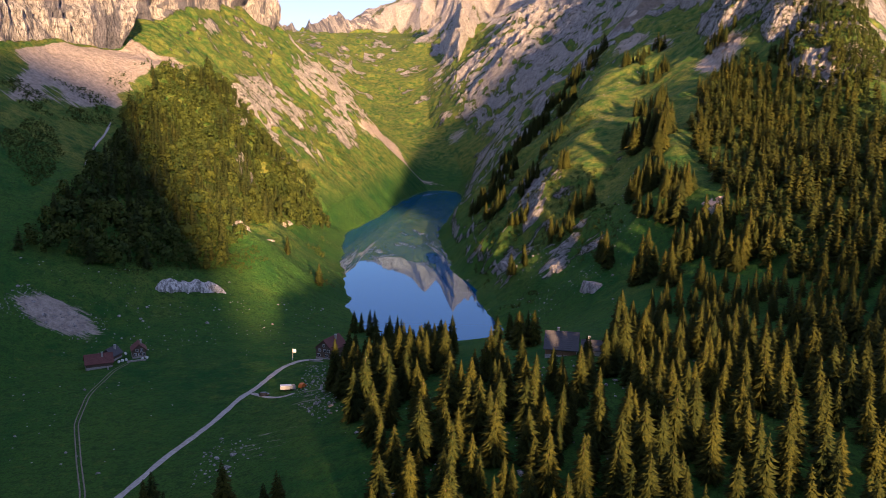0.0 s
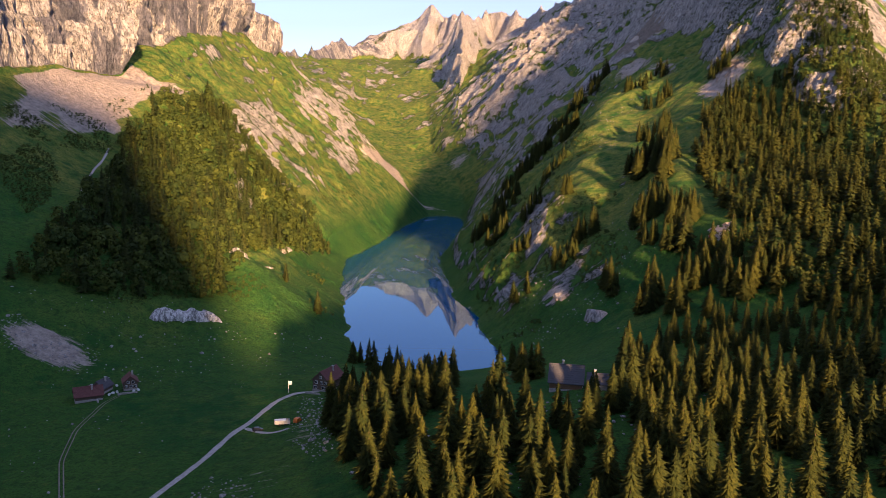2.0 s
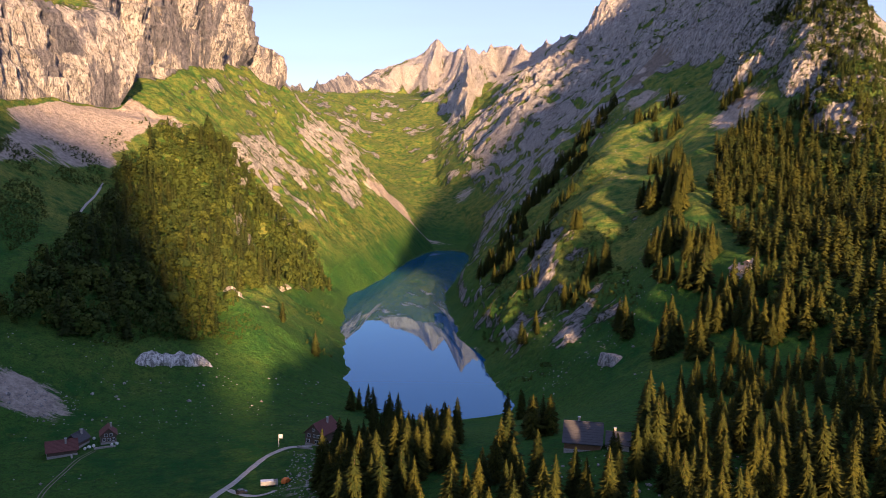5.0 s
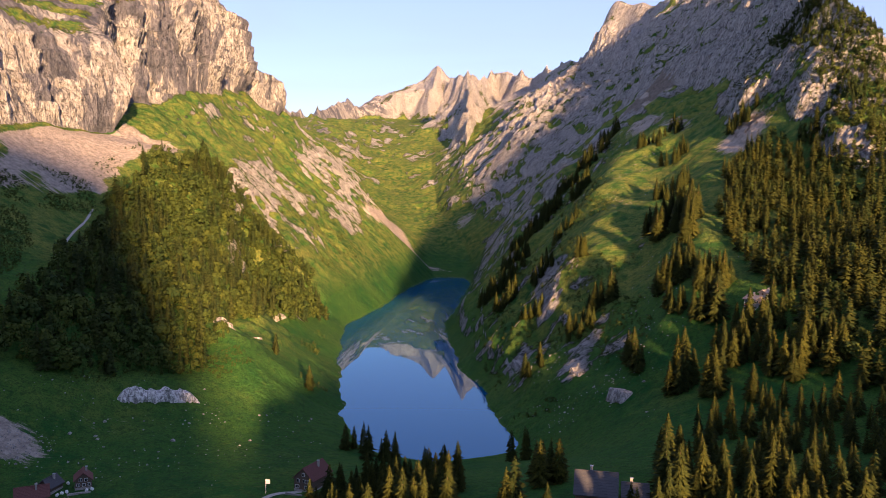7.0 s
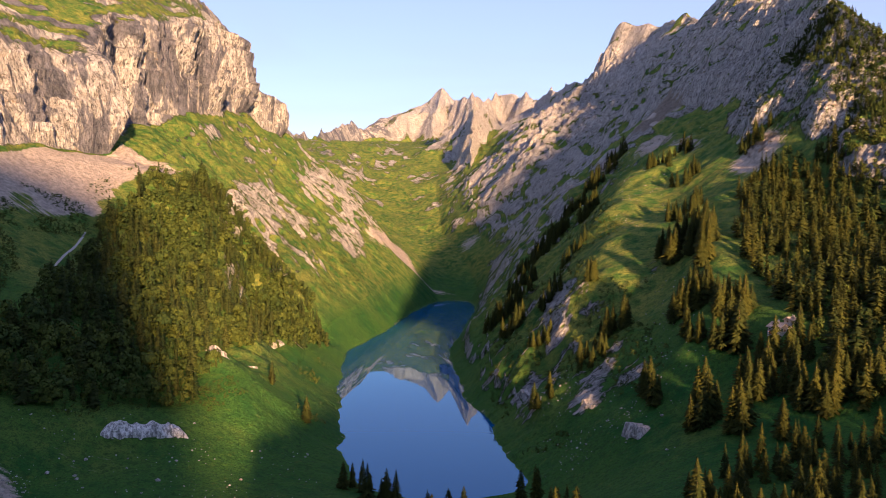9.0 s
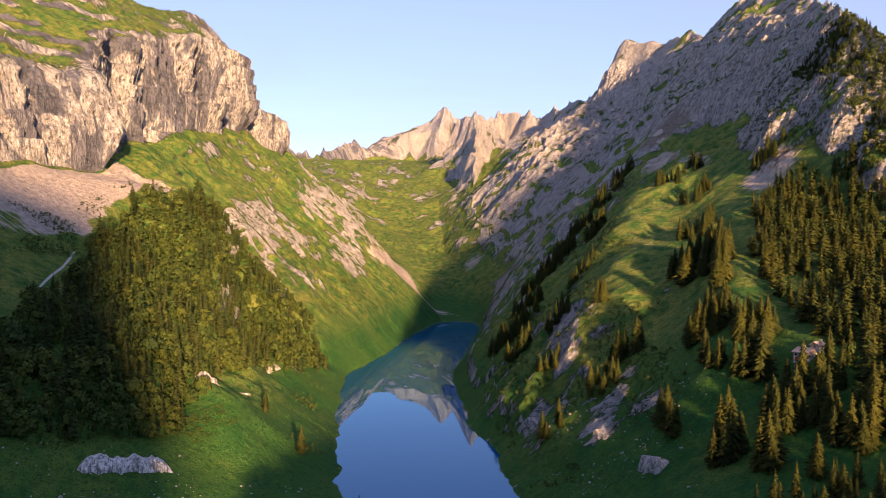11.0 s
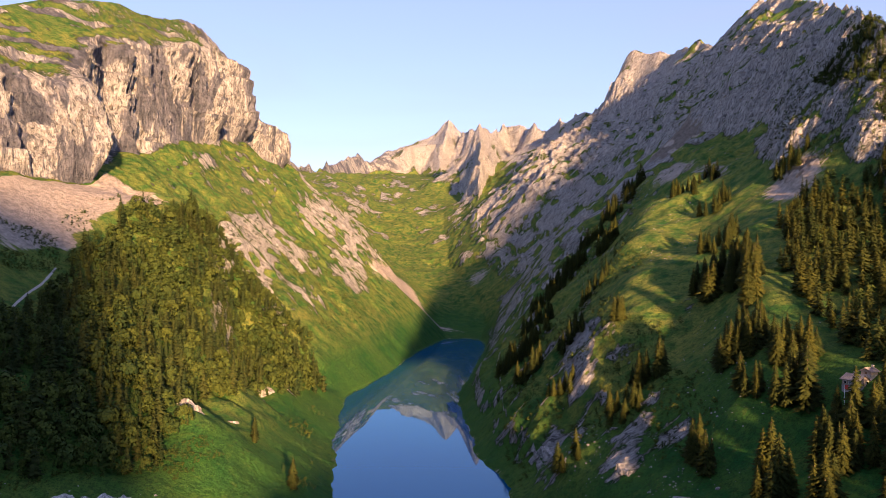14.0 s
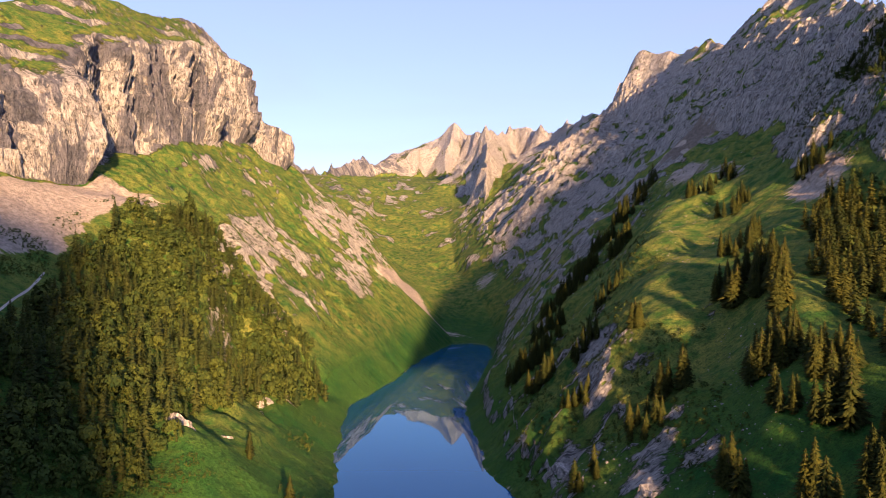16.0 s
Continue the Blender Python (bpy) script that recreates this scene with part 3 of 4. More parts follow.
SCREES = [(325, 1400, 45, 60, 1.0), (285, 1240, 30, 60, 0.9), (280, 1080, 24, 60, 0.65), (292, 875, 26, 36, 1.0), (-112, 1560, 30, 60, 0.62), (-95, 1605, 26, 50, 0.6), (-132, 1500, 22, 50, 0.5), (-70, 1560, 24, 40, 0.5), (40, 1760, 34, 40, 0.6), (-20, 1545, 50, 14, 0.55), (-340, 790, 12, 40, 0.7), (-372, 790, 12, 60, 0.9), (-356, 720, 10, 40, 0.7),
          (-207, 441, 26, 15, 0.95), (-50, 330, 14, 46, 0.42), (-60, 265, 22, 20, 0.36), (20, 262, 30, 20, 0.36), (-160, 480, 60, 14, 0.32)]
for rx, ry, wx, wy, much in SCREES:
    talus = talus + much * np.exp(-((X - rx) / wx) ** 2 - ((Y - ry) / wy) ** 2)
scree = np.clip(talus + 0.36 * shore, 0, 1)
dry = np.clip(0.85 * np.maximum(smooth(28, 170, Z), smooth(14, 60, Z) * smooth(540, 680, Y)) + 0.4 * far + 0.45 * fbm(X / 60, Y / 60, seed=66), 0, 1)

# broken steps and ribs where the rock lies bare
bare = rock * smooth(12, 40, Z) * (1 - cliff_left) * (1 - smooth(12.1, 12.75, U)) * (1 - smooth(2450, 2800, Y))
Z = Z + bare * (7 * (ridged((Y + 0.28 * X * np.sign(X)) / 15, X / 70, seed=83, octaves=3) - 0.5) + 3.5 * (ridged(X / 8, Y / 8, Z / 12, seed=84, octaves=2) - 0.5))
SZ = Z

nr, nc = X.shape
idx = np.arange(nr * nc).reshape(nr, nc)
quads = np.stack([idx[:-1, :-1], idx[:-1, 1:], idx[1:, 1:], idx[1:, :-1]], -1).reshape(-1, 4)
ground = mesh_object("ground", np.stack([X, Y, Z], -1).reshape(-1, 3), quads, GROUND)
stony = 0.25 * (rock[:-1, :-1] + rock[1:, :-1] + rock[:-1, 1:] + rock[1:, 1:])
ground.data.polygons.foreach_set("use_smooth", (stony < 0.5).ravel())
att = ground.data.attributes.new("zone", "FLOAT_COLOR", "POINT")
att.data.foreach_set("color", np.stack([rock, scree, dry, np.ones_like(dry)], -1).astype(np.float32).ravel())
tagged(ground, "green alpine meadow ground rising into pale limestone cliffs", "ground", kind="structure")

water = mesh_object("water", [(-140, 492, 0), (90, 492, 0), (90, 1535, 0), (-140, 1535, 0)], [(0, 1, 2, 3)], WATER)
tagged(water, "still mountain lake mirroring the peaks and sky", "lake", kind="structure")


def ground_z(x, y):
    """The ground's height at one or many places."""
    x, y = np.atleast_1d(np.asarray(x, float)), np.atleast_1d(np.asarray(y, float))
    r = np.clip(np.searchsorted(SY, y) - 1, 0, nr - 2)
    f = (y - SY[r]) / (SY[r + 1] - SY[r])
    out = np.empty(len(x))
    for row in np.unique(r):
        k = r == row
        out[k] = np.interp(x[k], SX[row], SZ[row]) * (1 - f[k]) + np.interp(x[k], SX[row + 1], SZ[row + 1]) * f[k]
    return out

# ---- things ----
BARK = Nodes("bark", 0.95, 0.1)
BARK = BARK.base(BARK.mix(BARK.noise(3, 4, 0.6, (1, 1, 0.2)), (0.07, 0.05, 0.035), (0.16, 0.12, 0.09)))


def turned_out(v, f, n):
    """Unit normals, and triangles wound so that they face the same way."""
    v, f, n = np.array(v, float), np.array(f), np.array(n, float)
    n /= np.linalg.norm(n, axis=1, keepdims=True)
    g = np.cross(v[f[:, 1]] - v[f[:, 0]], v[f[:, 2]] - v[f[:, 0]])
    back = (g * n[f].mean(axis=1)).sum(axis=1) < 0
    f[back] = f[back][:, ::-1]
    return v, f, n


def spruce_arrays(seed, levels, spokes, sprays=1):
    """A spruce one metre high: drooping branches of narrow sprays round a stem. Returns crown vertices, triangles and normals."""
    rng = np.random.default_rng(seed)
    v, f, nn = [], [], []
    wide, blunt = rng.uniform(0.20, 0.28), rng.uniform(0.68, 0.92)
    for i in range(levels):
        t = (i + 0.5) / levels
        z = 0.05 + 0.94 * t ** 0.92
        reach = wide * (1 - t) ** blunt * (0.7 + 0.3 * min(1, t * 6)) * rng.uniform(0.85, 1.1) + 0.010
        n = max(5, int(round(spokes * (1 - 0.45 * t))))
        spin = rng.uniform(0, 6.28)
        for k in range(n):
            a0 = spin + 6.283 * (k + rng.uniform(-0.4, 0.4)) / n
            r0 = reach * (rng.uniform(0.6, 1.1) if rng.uniform() < 0.85 else rng.uniform(1.1, 1.35))
            droop0 = r0 * rng.uniform(0.2, 0.75)
            z0 = z + rng.uniform(-0.6, 0.6) / levels
            for q in range(sprays):
                off = q - (sprays - 1) / 2
                a = a0 + off * 3.4 / n / sprays + rng.uniform(-0.08, 0.08)
                r = r0 * (1 - 0.18 * abs(off)) * rng.uniform(0.88, 1.08)
                droop = droop0 * rng.uniform(0.75, 1.3)
                w = (0.62 * r * 6.283 / n * rng.uniform(0.45, 0.8) + 0.005) / sprays ** 0.8
                c, s_ = math.cos(a), math.sin(a)
                c0, s0 = math.cos(a0), math.sin(a0)
                m = 0.55
                root = 0.12 + 0.25 * abs(off)
                j = len(v)
                v += [(root * r * c0, root * r * s0, z0 + 0.012 - 0.1 * droop), (m * r * c - w * s_, m * r * s_ + w * c, z0 - 0.55 * droop), (r * c, r * s_, z0 - 0.7 * droop), (m * r * c + w * s_, m * r * s_ - w * c, z0 - 0.55 * droop)]
                f += [(j, j + 2, j + 1), (j, j + 3, j + 2)]
                wob = rng.normal(0, 0.3, 3)
                for side, up in ((0, 0.9), (-0.7, 0.25), (0, 0.4), (0.7, 0.25)):
                    nn.append((c + side * s_ + wob[0], s_ - side * c + wob[1], up + wob[2]))
    return turned_out(v, f, nn)


def leafy_arrays(seed, clumps, leaves, flat=1.0):
    """A broad-leaved crown one metre high: lobes of loose leaf clusters."""
    rng = np.random.default_rng(seed)
    v, f, nn = [], [], []
    for c in range(clumps):
        a, q = rng.uniform(0, 6.28), rng.uniform(0, 1)
        r = 0.24 * math.sqrt(rng.uniform(0, 1)) * (1.0 - 0.5 * q)
        centre = np.array((r * math.cos(a), r * math.sin(a), (0.24 + 0.58 * q) * flat))
        size = rng.uniform(0.11, 0.18)
        for k in range(leaves):
            d = rng.normal(size=3)
            d[2] = abs(d[2]) - 0.3
            d /= np.linalg.norm(d)
            p = centre + d * size * rng.uniform(0.7, 1.15) * (1, 1, flat)
            e = np.cross(d, rng.normal(size=3))
            e /= np.linalg.norm(e)
            g = np.cross(d, e)
            w = size * rng.uniform(0.32, 0.55)
            j = len(v)
            v += [tuple(p + w * e), tuple(p - 0.5 * w * e + 0.8 * w * g), tuple(p - 0.5 * w * e - 0.8 * w * g)]
            f.append((j, j + 1, j + 2))
            away = p - (0, 0, 0.42 * flat)
            nn += [tuple(0.75 * d + 0.55 * away / max(0.05, np.linalg.norm(away)) + rng.normal(0, 0.22, 3))] * 3
    return turned_out(v, f, nn)


def stem_arrays(sides=6):
    v = [(0.014 * math.cos(6.283 * k / sides), 0.014 * math.sin(6.283 * k / sides), -0.03) for k in range(sides)]
    v += [(0.004 * math.cos(6.283 * k / sides), 0.004 * math.sin(6.283 * k / sides), 0.9) for k in range(sides)]
    f = [(k, (k + 1) % sides, sides + (k + 1) % sides) for k in range(sides)] + [(k, sides + (k + 1) % sides, sides + k) for k in range(sides)]
    return np.array(v), np.array(f)


def scatter(kinds, places, sizes, seed):
    """Joins turned and scaled copies of some arrays into one: vertices, triangles, normals, and a tint for each copy."""
    rng = np.random.default_rng(seed)
    v, f, nn, tint, at = [], [], [], [], 0
    for (x, y, z), h in zip(places, sizes):
        kv, kf, *kn = kinds[rng.integers(len(kinds))]
        a, w = rng.uniform(0, 6.28), h * rng.uniform(0.85, 1.2)
        c, s_ = math.cos(a), math.sin(a)
        p = np.empty_like(kv)
        p[:, 0] = w * (kv[:, 0] * c - kv[:, 1] * s_) + x + kv[:, 2] * h * rng.uniform(-0.03, 0.03)
        p[:, 1] = w * (kv[:, 0] * s_ + kv[:, 1] * c) + y
        p[:, 2] = kv[:, 2] * h + z
        v.append(p)
        f.append(kf + at)
        if kn:
            m = kn[0]
            nn.append(np.stack([m[:, 0] * c - m[:, 1] * s_, m[:, 0] * s_ + m[:, 1] * c, m[:, 2]], -1))
        tint.append(np.full(len(kv), rng.uniform()))
        at += len(kv)
    return np.concatenate(v), np.concatenate(f), np.concatenate(nn) if nn else None, np.concatenate(tint)


def inside(poly, x, y):
    hit = np.zeros(len(x), bool)
    for (x0, y0), (x1, y1) in zip(poly, poly[1:] + poly[:1]):
        k = (y0 > y) != (y1 > y)
        hit ^= k & (x < (x1 - x0) * (y - y0) / ((y1 - y0) or 1e-9) + x0)
    return hit


def sprinkle(poly, gap, seed, keep=0.0, grain=40):
    """Jittered places inside a polygon of the plan; keep: how much of the noise is left bare."""
    rng = np.random.default_rng(seed)
    p = np.array(poly, float)
    gx, gy = np.meshgrid(np.arange(p[:, 0].min(), p[:, 0].max(), gap), np.arange(p[:, 1].min(), p[:, 1].max(), gap))
    x, y = gx.ravel() + rng.uniform(-0.5, 0.5, gx.size) * gap, gy.ravel() + rng.uniform(-0.5, 0.5, gx.size) * gap
    k = inside(poly, x + 14 * fbm(x / 22, y / 22, seed=seed + 60, octaves=2) * min(1, gap / 6), y + 14 * fbm(x / 22, y / 22, seed=seed + 65, octaves=2) * min(1, gap / 6)) & (vnoise(x / grain, y / grain, seed=seed + 70) > keep)
    return x[k], y[k]


SPRUCE_NEAR = [spruce_arrays(s_, 34, 17, 3) for s_ in range(8)]
SPRUCE_MID = [spruce_arrays(10 + s_, 24, 14, 2) for s_ in range(6)]
SPRUCE_FAR = [spruce_arrays(20 + s_, 17, 11) for s_ in range(8)]
LEAFY_FAR = [leafy_arrays(40 + s_, 13, 15) for s_ in range(8)]
SHRUB = [leafy_arrays(60 + s_, 6, 9, 0.75) for s_ in range(5)]

LEFT_WOOD = [(-246, 476), (-254, 540), (-262, 625), (-280, 714), (-296, 783), (-304, 835), (-306, 890), (-285, 945), (-268, 1065), (-228, 1000), (-190, 985), (-150, 985), (-126, 945), (-119, 893), (-126, 820), (-146, 740), (-150, 661), (-137, 568),
             (-140, 541), (-172, 522), (-200, 500)]
RIGHT_WOOD = [(259, 827), (294, 838), (325, 785), (352, 700), (340, 595), (310, 457), (240, 330), (190, 400), (172, 440), (182, 500), (188, 563), (212, 684)]
LAKE_WOOD = [(-48, 383), (-20, 402), (8, 405), (14, 372), (0, 330), (-4, 290), (-34, 266), (-40, 320)]
FRONT_WOOD = [(-22, 262), (-24, 205), (-10, 150), (190, 150), (255, 300), (205, 400), (160, 405), (128, 420), (95, 385), (78, 335), (45, 280), (22, 288), (4, 272)]
HOUSE_SPOTS = [(52, 316, 15), (-51, 404, 13), (175, 515, 16), (60, 300, 9)]


def away_from_houses(x, y):
    k = np.ones(len(x), bool)
    for hx, hy, r in HOUSE_SPOTS:
        k &= np.hypot(x - hx, y - hy) > r
    return k


rng = np.random.default_rng(5)
fx, fy = sprinkle(FRONT_WOOD, 8.8, 3, 0.14, 18)
gx, gy = sprinkle(LAKE_WOOD, 7.0, 4, 0.25, 14)
fx, fy = np.concatenate([fx, gx]), np.concatenate([fy, gy])
k = away_from_houses(fx, fy)
fx, fy = fx[k], fy[k]
fh = np.clip(rng.normal(16.5, 3.2, len(fx)), 8, 23) * np.where(fy > 345, 0.82, 1)
fz = ground_z(fx, fy)
near = np.argsort(np.hypot(fx - 15, fy - 290))[:300]
rest = np.setdiff1d(np.arange(len(fx)), near)

# the nearest spruces, each a tree of its own
models = []
for i, (cv, cf, cn) in enumerate(SPRUCE_NEAR):
    tree = new("spruce_tree")
    sv, sf = stem_arrays()
    mesh_object("trunk", sv, sf, BARK, tree)
    mesh_object("crown", cv, cf, NEEDLES, tree, normals=cn)
    tagged(tree, "tall green spruce in the wood below the lake", "tree", "spruces of the front wood")
    models.append(tree)
for n, i in enumerate(near):
    h = fh[i]
    m = Matrix.Translation((fx[i], fy[i], fz[i])) @ Matrix.Rotation(rng.uniform(0, 6.28), 4, "Z")
    w = h * rng.uniform(0.9, 1.25)
    if n < len(models):
        models[n].matrix_basis = m @ Matrix.Diagonal((w, w, h, 1))
    else:
        copy_thing(models[n % len(models)], m @ Matrix.Diagonal((w, w, h, 1)) @ Matrix.Diagonal(tuple(1 / c for c in models[n % len(models)].scale) + (1,)))


def wood(name, kinds, x, y, h, material, seed, label, sink=0.3):
    v, f, n, tint = scatter(kinds, list(zip(x, y, ground_z(x, y) - sink)), h, seed)
    return tagged(mesh_object(name, v, f, material, normals=n, tint=tint), label, "trees", kind="stuff")


wood("spruce_wood", SPRUCE_MID, fx[rest], fy[rest], fh[rest], NEEDLES, 11, "dense wood of green and golden-lit spruces")
x, y = sprinkle(RIGHT_WOOD, 7.6, 21, 0.14, 30)
k = away_from_houses(x, y)
x, y = x[k], y[k]
conifer = rng.uniform(size=len(x)) < np.where(x > 275, 0.45, 0.75)
wood("hillside_spruces", SPRUCE_FAR, x[conifer], y[conifer], np.clip(rng.normal(18.5, 3.8, conifer.sum()), 9, 26), NEEDLES, 12, "spruce forest on the steep lit hillside")
wood("hillside_broadleaves", LEAFY_FAR, x[~conifer], y[~conifer], rng.uniform(7, 13, (~conifer).sum()), LEAVES, 13, "green broad-leaved trees among hillside spruces")
x, y = sprinkle(LEFT_WOOD, 6.9, 22, 0.08, 22)
# the bare rib that cuts the wood
k = np.abs((x + 258) * 0.774 - (y - 1070) * -0.633) > 7
x, y = x[k | (y < 990)], y[k | (y < 990)]
conifer = rng.uniform(size=len(x)) < np.where(vnoise(x / 45, y / 45, seed=23) > 0.5, 0.6, 0.22)
wood("slope_spruces", SPRUCE_FAR, x[conifer], y[conifer], np.clip(rng.normal(16, 4.5, conifer.sum()), 6, 25), DARK_NEEDLES, 14, "dark spruces in the steep mixed forest")
wood("slope_broadleaves", LEAFY_FAR, x[~conifer], y[~conifer], np.clip(rng.normal(13.2, 4, (~conifer).sum()), 5, 21), LEAVES, 15, "dense green broad-leaved forest on a steep slope")

PILLAR_WOOD = [(325, 650), (338, 800), (362, 1000), (395, 1060), (428, 1010), (408, 850), (376, 690)]
x, y = sprinkle(PILLAR_WOOD, 5.0, 24, 0.15, 25)
conifer = rng.uniform(size=len(x)) < 0.45
wood("pillar_spruces", SPRUCE_FAR, x[conifer], y[conifer], rng.uniform(7, 13, conifer.sum()), DARK_NEEDLES, 16, "dark spruces clinging to a steep rock pillar")
wood("pillar_pines", LEAFY_FAR, x[~conifer], y[~conifer], rng.uniform(5, 8.5, (~conifer).sum()), LEAVES, 17, "dark mountain pines on a steep rock pillar")

# clumps and single spruces on the alp
CLUMPS = [(178, 722, 20, 40, 17), (188, 690, 13, 20, 17), (150, 592, 14, 30, 16), (172, 640, 4, 4, 24), (160, 485, 20, 24, 16), (172, 450, 18, 26, 16), (128, 497, 3, 2, 19), (130, 450, 5, 4, 16), (139, 431, 4, 3, 15),
          (112, 520, 3, 2, 15), (118, 644, 5, 4, 17), (50, 870, 15, 34, 14), (58, 800, 11, 22, 14), (78, 940, 15, 34, 14), (112, 1060, 14, 28, 15), (130, 1085, 14, 34, 15), (162, 1050, 12, 26, 16), (158, 1130, 14, 26, 15), (112, 722, 4, 4, 13), (200, 1220, 18, 24, 15), (250, 1330, 18, 18, 15),
          (109, 649, 7, 6, 15), (108, 534, 5, 4, 15), (163, 560, 12, 12, 16), (265, 1050, 16, 12, 15), (240, 930, 18, 12, 15), (90, 1000, 14, 18, 13), (225, 1280, 22, 16, 14), (70, 880, 12, 12, 12), (300, 900, 14, 12, 15),
          (-87, 600, 2, 1, 15), (-115, 632, 3, 2, 11), (-44, 505, 8, 4, 12), (-30, 480, 8, 5, 13), (40, 480, 7, 3, 12), (-77, 220, 5, 3, 11), (-57, 214, 5, 3, 12), (-42, 212, 5, 3, 12), (24, 306, 3, 2, 14), (38, 350, 8, 7, 14),
          (95, 625, 12, 9, 11), (72, 705, 10, 10, 10), (88, 785, 12, 12, 11), (118, 865, 12, 10, 12), (62, 605, 6, 5, 10), (148, 525, 10, 8, 17), (122, 478, 8, 5, 16), (138, 545, 8, 5, 16), (205, 800, 16, 16, 14), (235, 1010, 14, 12, 13)]
px, py, ph = [], [], []
for cx, cy, r, n, tall in CLUMPS:
    ph.append(np.clip(rng.normal(1.18 * tall, 0.2 * tall, n), 6, 27))
    a, d = rng.uniform(0, 6.28, n), r * np.sqrt(rng.uniform(0, 1, n))
    px.append(cx + d * np.cos(a))
    py.append(cy + d * np.sin(a))
px, py, ph = np.concatenate(px), np.concatenate(py), np.concatenate(ph)
k = away_from_houses(px, py)
px, py, ph = px[k], py[k], ph[k]
pz = ground_z(px, py)
order = np.argsort(np.hypot(px - 100, py - 350))
away, order = order[290:], order[:290]
wood("alp_wood", [spruce_arrays(90 + i, 22, 12, 2) for i in range(5)], px[away], py[away], ph[away], NEEDLES, 18, "spruces along the edge of the far alp")
px, py, pz, ph = px[order], py[order], pz[order], ph[order]
lone_models = []
for i in range(4):
    tree = new("alp_spruce")
    sv, sf = stem_arrays()
    mesh_object("trunk", sv, sf, BARK, tree)
    dv, df, dn = spruce_arrays(80 + i, 27, 14, 2)
    mesh_object("crown", dv, df, NEEDLES, tree, normals=dn)
    tagged(tree, "spruce standing free on the grassy alp", "tree", "spruces of the alp")
    lone_models.append(tree)
for n in range(len(px)):
    m = Matrix.Translation((px[n], py[n], pz[n])) @ Matrix.Rotation(rng.uniform(0, 6.28), 4, "Z")
    w = ph[n] * rng.uniform(0.9, 1.3)
    if n < 4:
        lone_models[n].matrix_basis = m @ Matrix.Diagonal((w, w, ph[n], 1))
    else:
        copy_thing(lone_models[n % 4], m @ Matrix.Diagonal((w, w, ph[n], 1)) @ Matrix.Diagonal(tuple(1 / c for c in lone_models[n % 4].scale) + (1,)))

# shrubs and mountain pine
SHRUB_LANDS = [([(45, 560), (30, 760), (45, 900), (80, 1080), (150, 1200), (175, 1000), (150, 800), (150, 600), (110, 520)], 4.2, 0.46, 31), ([(-322, 600), (-330, 700), (-285, 640), (-275, 560)], 2.6, 0.03, 32),
               ([(-370, 690), (-372, 780), (-330, 830), (-305, 780), (-330, 700)], 3.0, 0.2, 33), ([(310, 860), (300, 980), (360, 1120), (420, 1150), (440, 1000), (400, 830), (350, 760)], 3.6, 0.25, 34),
               ([(-200, 940), (-280, 1050), (-250, 1300), (-180, 1400), (-120, 1250), (-130, 1000)], 5.5, 0.5, 35), ([(-75, 560), (-90, 700), (-105, 850), (-125, 850), (-112, 700), (-95, 570)], 4.5, 0.62, 36),
               ([(335, 660), (345, 800), (370, 1000), (440, 1100), (455, 1050), (420, 850), (375, 690)], 3.8, 0.25, 38),
               ([(-335, 840), (-330, 930), (-292, 1000), (-258, 1120), (-215, 1110), (-240, 1010), (-262, 960), (-290, 880)], 4.6, 0.35, 39),
               ([(-182, 506), (-140, 528), (-128, 548), (-118, 575), (-130, 585), (-150, 545), (-190, 522), (-215, 500)], 2.8, 0.3, 44),
               ([(200, 1150), (300, 1250), (330, 1400), (250, 1380), (180, 1200)], 8, 0.5, 37)]
sx, sy = [], []
for poly, gap, bare, seed in SHRUB_LANDS:
    x, y = sprinkle(poly, gap, seed, bare, 28)
    sx.append(x)
    sy.append(y)
sx, sy = np.concatenate(sx), np.concatenate(sy)
wood("shrubs", SHRUB, sx, sy, np.clip(rng.lognormal(1.3, 0.35, len(sx)), 2, 7.5), LEAVES, 41, "low green shrubs and mountain pine on slopes", 0.5)


# ---- built things ----
def plain(name, a, b, rough=0.8, scale=2.0, spec=0.3, stretch=(1, 1, 1)):
    m = Nodes(name, rough, spec)
    m.bump(m.noise(scale * 3, 4), 0.3, 0.03)
    return m.base(m.mix(m.ramp(m.noise(scale, 5, 0.65, stretch), 0.3, 0.7), a, b))


def part(name, bm, material, parent, label=""):
    me = bpy.data.meshes.new(name)
    bm.to_mesh(me)
    bm.free()
    me.materials.append(material)
    ob = new(name, me)
    ob.parent = parent
    return tagged(ob, label) if label else ob


def box(bm, x0, x1, y0, y1, z0, z1):
    vs = [bm.verts.new((x, y, z)) for z in (z0, z1) for x, y in ((x0, y0), (x1, y0), (x1, y1), (x0, y1))]
    for q in ((3, 2, 1, 0), (4, 5, 6, 7), (0, 1, 5, 4), (1, 2, 6, 5), (2, 3, 7, 6), (3, 0, 4, 7)):
        bm.faces.new([vs[i] for i in q])
    return bm


def boxes(*dims):
    bm = bmesh.new()
    for d in dims:
        box(bm, *d)
    return bm


def prism(bm, profile, y0, y1):
    """A profile in x and z, drawn out along y."""
    a = [bm.verts.new((x, y0, z)) for x, z in profile]
    b = [bm.verts.new((x, y1, z)) for x, z in profile]
    bm.faces.new(a)
    bm.faces.new(b[::-1])
    n = len(a)
    for i in range(n):
        bm.faces.new((a[(i + 1) % n], a[i], b[i], b[(i + 1) % n]))
    bmesh.ops.recalc_face_normals(bm, faces=bm.faces)
    return bm


